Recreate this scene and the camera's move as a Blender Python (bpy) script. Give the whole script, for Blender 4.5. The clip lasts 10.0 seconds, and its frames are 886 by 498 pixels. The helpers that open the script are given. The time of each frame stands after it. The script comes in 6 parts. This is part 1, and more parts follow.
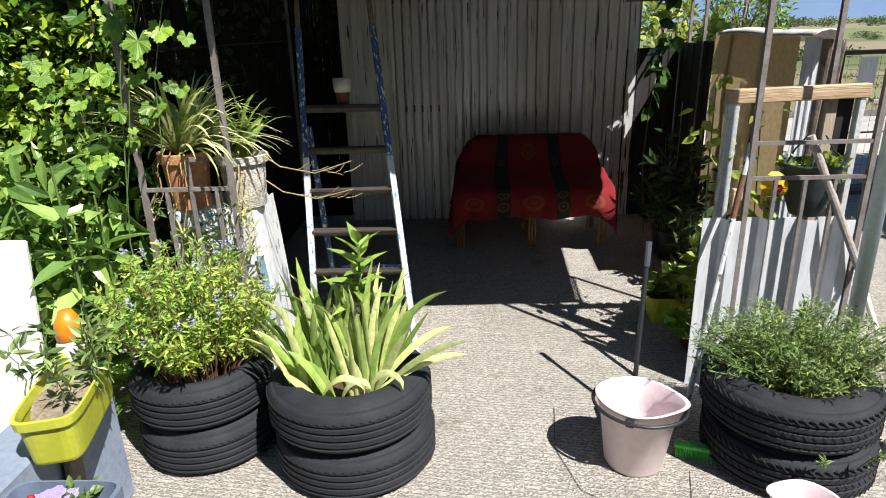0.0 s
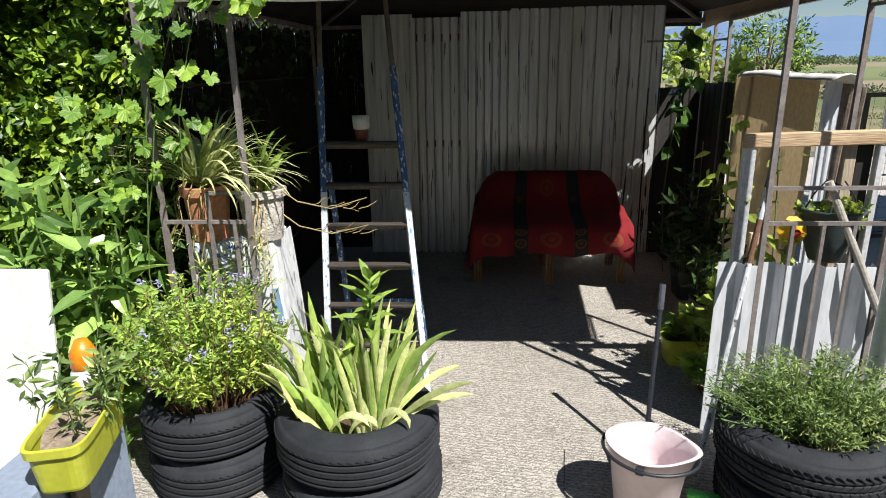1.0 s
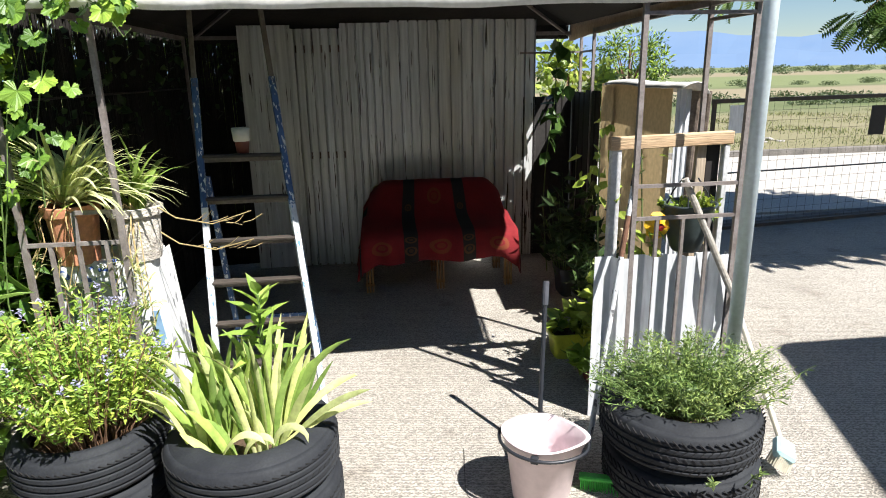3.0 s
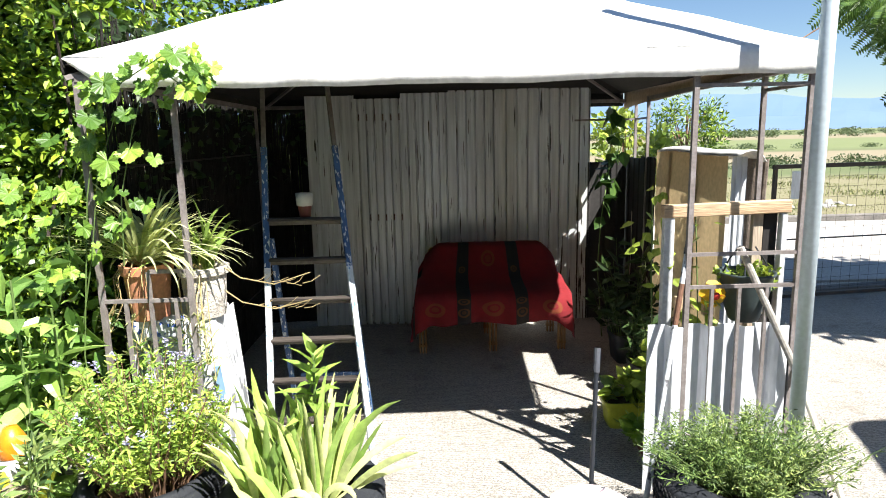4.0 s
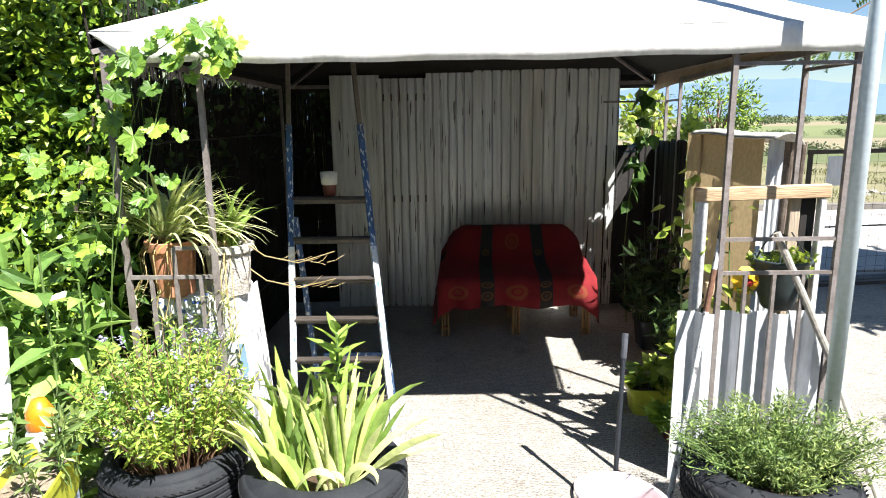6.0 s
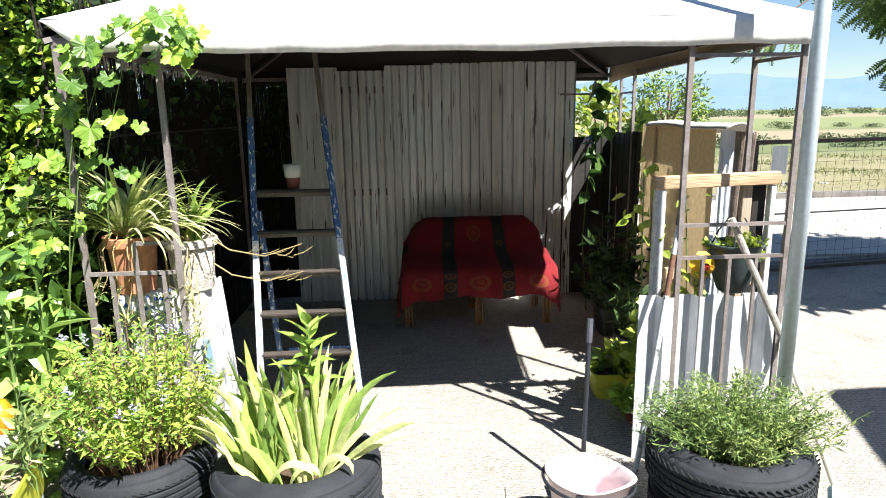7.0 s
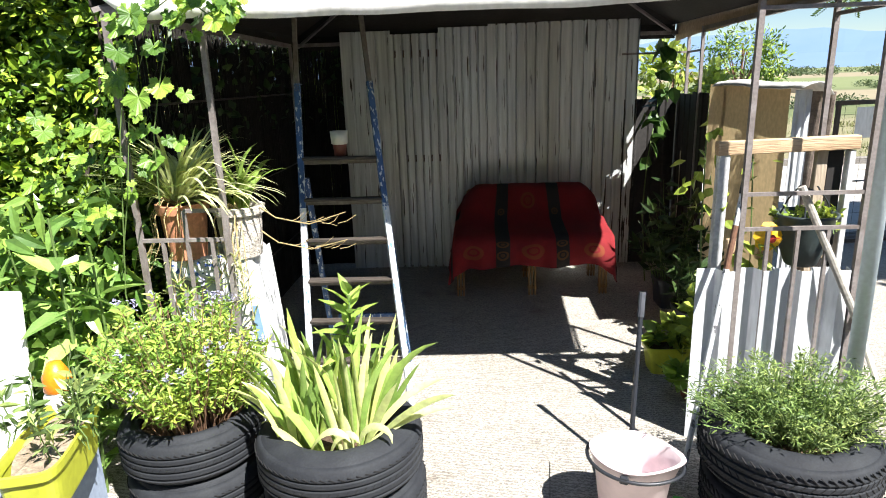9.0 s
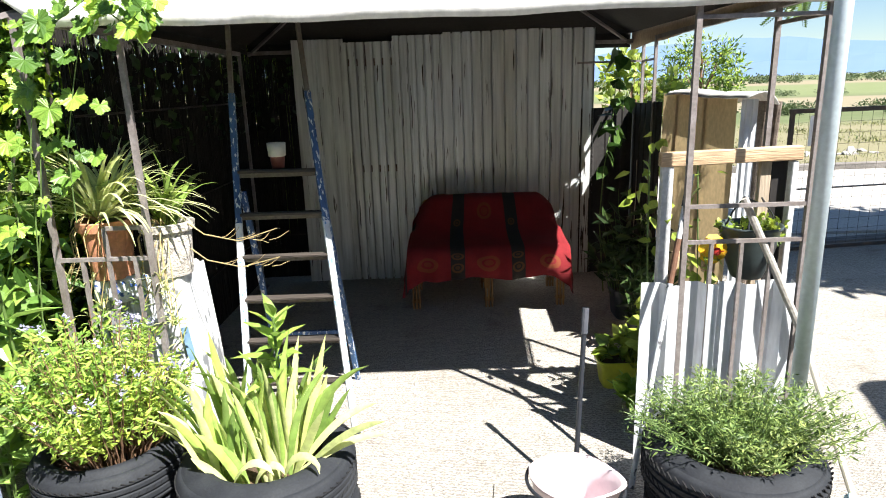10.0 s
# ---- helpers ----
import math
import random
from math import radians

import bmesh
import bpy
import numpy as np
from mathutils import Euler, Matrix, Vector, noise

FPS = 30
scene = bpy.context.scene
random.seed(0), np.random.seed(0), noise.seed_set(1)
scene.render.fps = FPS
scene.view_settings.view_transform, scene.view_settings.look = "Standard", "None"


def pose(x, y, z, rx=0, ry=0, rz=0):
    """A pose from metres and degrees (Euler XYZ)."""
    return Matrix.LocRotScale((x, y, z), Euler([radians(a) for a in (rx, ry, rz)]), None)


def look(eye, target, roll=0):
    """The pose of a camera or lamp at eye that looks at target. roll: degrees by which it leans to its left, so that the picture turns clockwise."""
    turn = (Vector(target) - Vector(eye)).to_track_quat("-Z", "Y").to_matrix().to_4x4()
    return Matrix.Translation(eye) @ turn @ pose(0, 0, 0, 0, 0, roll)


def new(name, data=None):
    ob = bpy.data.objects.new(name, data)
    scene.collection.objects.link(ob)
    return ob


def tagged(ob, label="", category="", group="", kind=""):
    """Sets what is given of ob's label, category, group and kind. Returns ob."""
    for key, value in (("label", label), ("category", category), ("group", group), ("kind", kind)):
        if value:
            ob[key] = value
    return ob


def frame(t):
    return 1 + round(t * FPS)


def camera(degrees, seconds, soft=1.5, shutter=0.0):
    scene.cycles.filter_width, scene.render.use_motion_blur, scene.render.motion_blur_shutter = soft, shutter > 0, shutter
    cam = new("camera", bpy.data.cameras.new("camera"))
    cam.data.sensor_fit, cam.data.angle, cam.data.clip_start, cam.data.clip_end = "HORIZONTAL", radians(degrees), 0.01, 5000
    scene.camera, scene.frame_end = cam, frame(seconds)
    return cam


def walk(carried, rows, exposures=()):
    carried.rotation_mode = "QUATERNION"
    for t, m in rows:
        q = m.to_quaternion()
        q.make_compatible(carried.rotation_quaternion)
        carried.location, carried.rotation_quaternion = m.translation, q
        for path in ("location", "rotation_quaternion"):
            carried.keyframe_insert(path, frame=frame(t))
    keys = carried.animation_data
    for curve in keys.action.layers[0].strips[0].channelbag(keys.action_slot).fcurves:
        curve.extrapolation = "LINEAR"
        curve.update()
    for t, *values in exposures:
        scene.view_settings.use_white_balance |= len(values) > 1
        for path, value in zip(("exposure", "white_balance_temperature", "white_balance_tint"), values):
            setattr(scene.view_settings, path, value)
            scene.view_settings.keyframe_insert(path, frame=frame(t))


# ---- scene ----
cam = camera(70.6, 10.0, soft=1.0)
PATH = [
    (0, (0.183, 0.067, 1.655), (0.128, 1.954, 0.993), -1.7),
    (0.5, (0.229, 0.083, 1.649), (0.109, 1.962, 0.974), -1.6),
    (1, (0.229, 0.067, 1.689), (0.102, 1.98, 1.12), -1.0),
    (1.5, (0.284, 0.068, 1.679), (0.526, 1.976, 1.131), -1.2),
    (2, (0.252, 0.052, 1.663), (0.424, 1.973, 1.134), -2.1),
    (2.2, (0.262, 0.053, 1.653), (0.458, 1.955, 1.067), -2.5),
    (3.3, (0.223, 0.009, 1.702), (0.427, 1.942, 1.232), -0.6),
    (3.5, (0.219, -0.013, 1.714), (0.35, 1.949, 1.349), -0.7),
    (4, (0.252, -0.02, 1.713), (0.299, 1.948, 1.361), -1.3),
    (4.5, (0.292, -0.001, 1.711), (0.268, 1.962, 1.332), -2.0),
    (5, (0.297, -0.002, 1.707), (0.182, 1.962, 1.344), -1.4),
    (5.5, (0.273, 0.032, 1.701), (0.26, 1.977, 1.233), -1.1),
    (5.7, (0.259, 0.03, 1.698), (0.235, 1.983, 1.268), -0.8),
    (6.8, (0.179, -0.002, 1.678), (0.246, 1.959, 1.294), -1.1),
    (7, (0.178, 0.0, 1.677), (0.297, 1.952, 1.257), -1.0),
    (7.5, (0.172, 0.019, 1.656), (0.23, 1.955, 1.158), -1.4),
    (8, (0.176, 0.015, 1.648), (0.262, 1.954, 1.165), -1.2),
    (8.5, (0.178, 0.023, 1.657), (0.233, 1.955, 1.143), -1.5),
    (9, (0.253, 0.069, 1.675), (0.173, 1.998, 1.153), -1.9),
    (9.5, (0.381, 0.124, 1.677), (0.4, 2.068, 1.206), -0.2),
    (10, (0.415, 0.181, 1.681), (0.412, 2.117, 1.178), -1.9),
]
EXPOSURES = [(0, 0.78), (1.0, 0.70), (1.5, 1.06), (2.0, 1.12), (2.2, 1.08), (3.3, 1.28), (3.6, 1.52), (6.5, 1.56), (7.0, 1.6), (7.5, 1.56), (8.5, 1.52), (10, 1.57)]
walk(cam, [(t, look(eye, target, roll)) for t, eye, target, roll in PATH], EXPOSURES)

# ---- world, sun ----
SUN = Vector((0.51, -0.535, 1.0)).normalized()
world = bpy.data.worlds.new("sky")
scene.world = world
world.use_nodes = True
wn = world.node_tree
sky = wn.nodes.new("ShaderNodeTexSky")
sky.sky_type = "NISHITA"
sky.sun_disc = False
sky.dust_density, sky.ozone_density, sky.air_density = 0.0, 5.0, 1.0
sky.sun_elevation = math.asin(SUN.z)
sky.sun_rotation = math.atan2(SUN.x, SUN.y)
wn.links.new(sky.outputs["Color"], wn.nodes["Background"].inputs["Color"])
wn.nodes["Background"].inputs["Strength"].default_value = 0.05
sun_data = bpy.data.lights.new("sun", "SUN")
sun_data.energy, sun_data.angle, sun_data.color = 5.0, radians(0.55), (1.0, 0.97, 0.925)
sun = new("sun", sun_data)
sun.matrix_world = look(SUN * 20, (0, 0, 0))

# ---- materials ----
MATS = {}


def material(name, color, rough=0.6, metal=0.0, second=None, scale=8.0, detail=60.0, amount=0.35, bump=0.15,
             island=0.0, obj=0.0, stretch=(1, 1, 1), translucent=0.0, spots=None, spot_scale=20.0, spot_edge=(0.56, 0.6)):
    """Two scales of variation, optional flaking spots, relief, and variation from piece to piece."""
    if name in MATS:
        return MATS[name]
    m = bpy.data.materials.new(name)
    MATS[name] = m
    m.use_nodes = True
    nt = m.node_tree
    n, l = nt.nodes, nt.links
    b = n["Principled BSDF"]
    b.inputs["Roughness"].default_value = rough
    b.inputs["Metallic"].default_value = metal
    tc = n.new("ShaderNodeTexCoord")
    mp = n.new("ShaderNodeMapping")
    mp.inputs["Scale"].default_value = stretch
    l.new(tc.outputs["Object"], mp.inputs["Vector"])
    big = n.new("ShaderNodeTexNoise")
    big.inputs["Scale"].default_value, big.inputs["Detail"].default_value = scale, 5
    fine = n.new("ShaderNodeTexNoise")
    fine.inputs["Scale"].default_value, fine.inputs["Detail"].default_value = detail, 3
    l.new(mp.outputs["Vector"], big.inputs["Vector"])
    l.new(mp.outputs["Vector"], fine.inputs["Vector"])
    second = second or tuple(c * 0.55 for c in color)
    ramp = n.new("ShaderNodeMapRange")
    ramp.inputs["From Min"].default_value, ramp.inputs["From Max"].default_value = 0.35, 0.7
    ramp.inputs["To Max"].default_value = min(1.0, amount * 2)
    l.new(big.outputs["Fac"], ramp.inputs["Value"])
    mix = n.new("ShaderNodeMix")
    mix.data_type = "RGBA"
    mix.inputs["A"].default_value, mix.inputs["B"].default_value = (*color, 1), (*second, 1)
    l.new(ramp.outputs["Result"], mix.inputs["Factor"])
    value = n.new("ShaderNodeMapRange")
    value.inputs["From Min"].default_value, value.inputs["From Max"].default_value = 0.3, 0.7
    value.inputs["To Min"].default_value, value.inputs["To Max"].default_value = 1 - amount * 0.5, 1 + amount * 0.35
    l.new(fine.outputs["Fac"], value.inputs["Value"])
    hsv = n.new("ShaderNodeHueSaturation")
    l.new(mix.outputs["Result"], hsv.inputs["Color"])
    l.new(value.outputs["Result"], hsv.inputs["Value"])
    out = hsv.outputs["Color"]
    if island or obj:
        if island:
            src = n.new("ShaderNodeNewGeometry").outputs["Random Per Island"]
        else:
            src = n.new("ShaderNodeObjectInfo").outputs["Random"]
        k = island or obj
        v2 = n.new("ShaderNodeMapRange")
        v2.inputs["To Min"].default_value, v2.inputs["To Max"].default_value = 1 - k, 1 + k
        l.new(src, v2.inputs["Value"])
        h2 = n.new("ShaderNodeMapRange")
        h2.inputs["To Min"].default_value, h2.inputs["To Max"].default_value = 0.5 + 0.035 * k, 0.5 - 0.045 * k
        l.new(src, h2.inputs["Value"])
        hs2 = n.new("ShaderNodeHueSaturation")
        l.new(out, hs2.inputs["Color"])
        l.new(v2.outputs["Result"], hs2.inputs["Value"])
        l.new(h2.outputs["Result"], hs2.inputs["Hue"])
        out = hs2.outputs["Color"]
    if spots:
        flake = n.new("ShaderNodeTexNoise")
        flake.inputs["Scale"].default_value, flake.inputs["Detail"].default_value = spot_scale, 6
        l.new(mp.outputs["Vector"], flake.inputs["Vector"])
        edge = n.new("ShaderNodeMapRange")
        edge.inputs["From Min"].default_value, edge.inputs["From Max"].default_value = spot_edge
        l.new(flake.outputs["Fac"], edge.inputs["Value"])
        mx = n.new("ShaderNodeMix")
        mx.data_type = "RGBA"
        mx.inputs["B"].default_value = (*spots, 1)
        l.new(edge.outputs["Result"], mx.inputs["Factor"])
        l.new(out, mx.inputs["A"])
        out = mx.outputs["Result"]
    l.new(out, b.inputs["Base Color"])
    if bump:
        bp = n.new("ShaderNodeBump")
        bp.inputs["Strength"].default_value, bp.inputs["Distance"].default_value = bump, 0.01
        l.new(fine.outputs["Fac"], bp.inputs["Height"])
        l.new(bp.outputs["Normal"], b.inputs["Normal"])
    if translucent:
        tr = n.new("ShaderNodeBsdfTranslucent")
        l.new(out, tr.inputs["Color"])
        ms = n.new("ShaderNodeMixShader")
        ms.inputs["Fac"].default_value = translucent
        l.new(b.outputs["BSDF"], ms.inputs[1])
        l.new(tr.outputs["BSDF"], ms.inputs[2])
        l.new(ms.outputs["Shader"], n["Material Output"].inputs["Surface"])
    return m


def leafy(name, color, second, island=0.35, rough=0.42, obj=0.0, thin=0.3):
    return material(name, color, rough, 0, second, 3.0, 40, 0.4, 0.1, island=0 if obj else island, obj=obj, translucent=thin)


RUBBER = material("tyre_rubber", (0.009, 0.011, 0.016), 0.8, 0, (0.019, 0.022, 0.027), 9, 120, 0.5, 0.12)
SOIL = material("dry_soil", (0.12, 0.075, 0.045), 0.95, 0, (0.05, 0.032, 0.02), 14, 90, 0.6, 0.8)
STEEL = material("brown_grey_steel", (0.29, 0.26, 0.25), 0.55, 0.2, (0.17, 0.14, 0.125), 12, 80, 0.4, 0.1)
GALV = material("galvanised_sheet", (0.70, 0.72, 0.75), 0.45, 0.1, (0.56, 0.58, 0.61), 5, 40, 0.3, 0.05, stretch=(1, 1, 0.25))
# aged metal; its dark upright streaks are painted shadow lines of the ribs
WALLSHEET = material("aged_shadow_streak_sheet", (0.80, 0.84, 0.88), 0.40, 0.3, (0.66, 0.65, 0.60), 3.0, 30, 0.45, 0.08, stretch=(1, 1, 0.05), spots=(0.05, 0.045, 0.04), spot_scale=46, spot_edge=(0.64, 0.665))
POLEGREY = material("galvanised_pole", (0.50, 0.58, 0.62), 0.45, 0.2, (0.42, 0.48, 0.5), 6, 50, 0.2, 0.0)
CANVAS = material("white_canvas", (0.80, 0.79, 0.76), 0.8, 0, (0.66, 0.64, 0.60), 2.5, 30, 0.25, 0.15)
CANVASIN = material("beige_valance", (0.50, 0.37, 0.25), 0.85, 0, (0.36, 0.26, 0.17), 3, 40, 0.35, 0.15)
WOODNEW = material("bare_pine", (0.62, 0.46, 0.29), 0.7, 0, (0.42, 0.28, 0.16), 9, 70, 0.6, 0.4, stretch=(0.2, 3, 3))
WOODOLD = material("weathered_wood", (0.24, 0.19, 0.15), 0.8, 0, (0.12, 0.09, 0.07), 7, 60, 0.5, 0.35, stretch=(0.25, 2, 2))
WHITEPAINT = material("white_paint", (0.78, 0.78, 0.76), 0.5, 0, (0.6, 0.6, 0.58), 4, 40, 0.25, 0.08)
TERRA = material("terracotta", (0.62, 0.27, 0.15), 0.75, 0, (0.52, 0.25, 0.15), 7, 60, 0.35, 0.1)
PINKPLASTIC = material("pale_pink_plastic", (0.72, 0.60, 0.62), 0.35, 0, (0.66, 0.54, 0.56), 3, 30, 0.15, 0.03)
DARKPLASTIC = material("dark_plastic", (0.025, 0.028, 0.035), 0.4, 0, None, 5, 40, 0.3, 0.05)
LIME = material("lime_plastic", (0.50, 0.52, 0.05), 0.4, 0, (0.40, 0.42, 0.04), 4, 40, 0.2, 0.05)
GREENBRISTLE = material("green_bristle", (0.08, 0.62, 0.08), 0.5, 0, None, 9, 90, 0.4, 0.2)
CARDBOARD = material("tan_cloth", (0.62, 0.47, 0.26), 0.85, 0, (0.54, 0.40, 0.22), 2.5, 30, 0.3, 0.1, translucent=0.3)
# near-black colour that stands in for the shade under the canvas
ROOF_SHADE = material("roof_shade_sheet", (0.030, 0.026, 0.023), 0.9, 0, (0.018, 0.015, 0.013), 3, 30, 0.4, 0.2)
DARKIRON = material("dark_iron", (0.035, 0.03, 0.028), 0.6, 0.3, (0.07, 0.045, 0.03), 9, 60, 0.4, 0.15)


# ---- builders ----
def mesh_from(bm, name):
    me = bpy.data.meshes.new(name)
    bm.to_mesh(me)
    bm.free()
    return me


def part(name, bm, mat, parent=None, label="", smooth=False):
    me = mesh_from(bm, name) if isinstance(bm, bmesh.types.BMesh) else bm
    if mat and not me.materials:
        me.materials.append(mat)
    if smooth:
        me.polygons.foreach_set("use_smooth", [True] * len(me.polygons))
    ob = new(name, me)
    if parent:
        ob.parent = parent
    if label:
        ob["label"] = label
    return ob


def thing(name, x, y, z, label, category, group="", kind="", rz=0):
    e = new(name)
    e.empty_display_size = 0.1
    e.matrix_basis = pose(x, y, z, 0, 0, rz)
    return tagged(e, label, category, group, kind)


def box(bm, c, s, rot=(0, 0, 0), bevel=0.0):
    r = bmesh.ops.create_cube(bm, size=1.0, matrix=pose(*c, *rot) @ Matrix.Diagonal((*s, 1)))
    if bevel:
        edges = list({e for v in r["verts"] for e in v.link_edges})
        bmesh.ops.bevel(bm, geom=edges, offset=bevel, segments=1, affect="EDGES")


def rod(bm, a, b, r0, r1=None, seg=8, caps=True):
    a, b = Vector(a), Vector(b)
    r1 = r0 if r1 is None else r1
    d = b - a
    m = Matrix.Translation((a + b) / 2) @ d.to_track_quat("Z", "Y").to_matrix().to_4x4()
    bmesh.ops.create_cone(bm, cap_ends=caps, segments=seg, radius1=r0, radius2=r1, depth=d.length, matrix=m)


def beam(bm, a, b, w, d):
    """A square bar from a to b."""
    a, b = Vector(a), Vector(b)
    v = b - a
    m = Matrix.Translation((a + b) / 2) @ v.to_track_quat("Z", "Y").to_matrix().to_4x4() @ Matrix.Diagonal((w, d, v.length, 1))
    bmesh.ops.create_cube(bm, size=1.0, matrix=m)


def tube(bm, pts, r0, r1=None, seg=6):
    r1 = r0 if r1 is None else r1
    pts = [Vector(p) for p in pts]
    rings = []
    for i, p in enumerate(pts):
        d = (pts[min(i + 1, len(pts) - 1)] - pts[max(i - 1, 0)]).normalized()
        q = d.to_track_quat("Z", "Y")
        r = r0 + (r1 - r0) * i / (len(pts) - 1)
        rings.append([bm.verts.new(p + q @ Vector((r * math.cos(a), r * math.sin(a), 0))) for a in [2 * math.pi * k / seg for k in range(seg)]])
    for a, b in zip(rings, rings[1:]):
        for k in range(seg):
            bm.faces.new((a[k], a[(k + 1) % seg], b[(k + 1) % seg], b[k]))
    bm.faces.new(rings[0][::-1])
    bm.faces.new(rings[-1])


def lathe(bm, profile, seg=32, cx=0, cy=0, sx=1, sy=1):
    rings = [[bm.verts.new((cx + r * sx * math.cos(2 * math.pi * k / seg), cy + r * sy * math.sin(2 * math.pi * k / seg), z)) for k in range(seg)] for r, z in profile]
    for a, b in zip(rings, rings[1:]):
        for k in range(seg):
            bm.faces.new((a[k], a[(k + 1) % seg], b[(k + 1) % seg], b[k]))
    return rings


def disc(bm, r, z, seg=24, rough=0.0, cx=0, cy=0, sx=1, sy=1):
    mid = bm.verts.new((cx, cy, z + rough))
    prev = None
    for f in (0.4, 0.75, 1.0):
        ring = [bm.verts.new((cx + r * f * sx * math.cos(2 * math.pi * k / seg), cy + r * f * sy * math.sin(2 * math.pi * k / seg), z + random.uniform(-rough, rough))) for k in range(seg)]
        for k in range(seg):
            if prev:
                bm.faces.new((prev[k], ring[k], ring[(k + 1) % seg], prev[(k + 1) % seg]))
            else:
                bm.faces.new((mid, ring[k], ring[(k + 1) % seg]))
        prev = ring


# leaf shapes: length along +y from 0 to 1, blade in xy, fold and droop in z
def leaf_shape(width, fold=0.12, droop=0.15, lobes=None):
    ys = (0.0, 0.3, 0.65, 1.0)
    ws = lobes or (0.06, 0.5, 0.36, 0.0)
    v, f = [], []
    for y, w in zip(ys, ws):
        z = -droop * y * y
        v += [(-w * width, y, z + fold * w), (0, y, z), (w * width, y, z + fold * w)]
    for i in range(3):
        a = 3 * i
        f += [(a, a + 1, a + 4, a + 3), (a + 1, a + 2, a + 5, a + 4)]
    return np.array(v), f


def grape_shape():
    """A blade of five toothed lobes, puckered between the veins."""
    lobes = ((90, 1.0), (28, 0.86), (152, 0.86), (-32, 0.66), (212, 0.66))
    v, f = [(0, 0.30, 0.0)], []
    n = 45
    for k in range(n):
        a = -68 + 316 * k / (n - 1)
        r = max(size * (1 - 0.42 * min(1, abs(a - mid) / 38) ** 1.5) for mid, size in lobes)
        r = max(r, 0.55) * (1.05 if k % 2 else 0.93)
        c = math.radians(a)
        pucker = min(abs(a - mid) for mid, size in lobes) / 36
        v.append((0.62 * r * math.cos(c), 0.30 + 0.66 * r * math.sin(c), 0.07 * pucker - 0.20 * r * r))
    for k in range(1, n):
        f.append((0, k, k + 1))
    return np.array(v), f


LANCE = leaf_shape(0.34)
OVAL = leaf_shape(0.75)
SLIM = leaf_shape(0.2, 0.1, 0.25)
GRAPE = grape_shape()


def leaf_mesh(name, shape, pos, way, size, mat, spin=0.6, parent=None, label="", up=0.5):
    """Many leaves as one mesh. pos: n x 3, way: n x 3 the direction of each leaf, size: n."""
    pos, way, size = np.asarray(pos, float), np.asarray(way, float), np.asarray(size, float)
    n = len(pos)
    y = way / (np.linalg.norm(way, axis=1, keepdims=True) + 1e-9)
    z = np.random.normal(0, spin, (n, 3)) + (0, 0, up) + np.array([0.25, -0.35, 0.2])
    x = np.cross(y, z)
    x /= np.linalg.norm(x, axis=1, keepdims=True) + 1e-9
    z = np.cross(x, y)
    v, f = shape
    allv = pos[:, None] + size[:, None, None] * (v[None, :, 0:1] * x[:, None] + v[None, :, 1:2] * y[:, None] + v[None, :, 2:3] * z[:, None])
    k = len(v)
    me = bpy.data.meshes.new(name)
    me.from_pydata(allv.reshape(-1, 3).tolist(), [], [tuple(i + k * j for i in face) for j in range(n) for face in f])
    me.materials.append(mat)
    return part(name, me, None, parent, label)


def shape_mesh(name, shape, mat, scale=1.0):
    me = bpy.data.meshes.new(name)
    me.from_pydata((shape[0] * scale).tolist(), [], shape[1])
    me.materials.append(mat)
    return me


def corrugated(bm, x0, x1, z0, z1, y, pitch, depth, thick=0.004, flat=0.5, rows=2, wave=0.0):
    """A sheet with trapezoid ribs that stand along z."""
    xs, ys = [], []
    x = x0
    k = 0
    while x < x1 - 1e-6:
        for fx, fy in ((0, 0), (flat, 0), (flat + (1 - flat) * 0.25, 1), (flat + (1 - flat) * 0.75, 1)):
            if x + fx * pitch < x1:
                xs.append(x + fx * pitch)
                ys.append(fy * depth)
        x += pitch
    xs.append(x1)
    ys.append(0)
    grid = []
    for r in range(rows + 1):
        z = z0 + (z1 - z0) * r / rows
        front = [bm.verts.new((a, y - b + wave * math.sin(3 * z + 5 * a), z)) for a, b in zip(xs, ys)]
        back = [bm.verts.new((a, y - b + thick + wave * math.sin(3 * z + 5 * a), z)) for a, b in zip(xs, ys)]
        grid.append((front, back))
    for (f0, b0), (f1, b1) in zip(grid, grid[1:]):
        for i in range(len(xs) - 1):
            bm.faces.new((f0[i], f0[i + 1], f1[i + 1], f1[i]))
            bm.faces.new((b0[i + 1], b0[i], b1[i], b1[i + 1]))
    for f, b, up in ((grid[-1][0], grid[-1][1], True), (grid[0][0], grid[0][1], False)):
        for i in range(len(xs) - 1):
            q = (f[i], f[i + 1], b[i + 1], b[i])
            bm.faces.new(q if up else q[::-1])


def cloud(n, centre, radii, shell=0.45):
    """Points in an ellipsoid, denser to its outside, with the way outwards."""
    d = np.random.normal(0, 1, (n, 3))
    d /= np.linalg.norm(d, axis=1, keepdims=True)
    r = 1 - shell * np.random.rand(n, 1) ** 1.3
    return np.array(centre) + d * r * np.array(radii), d



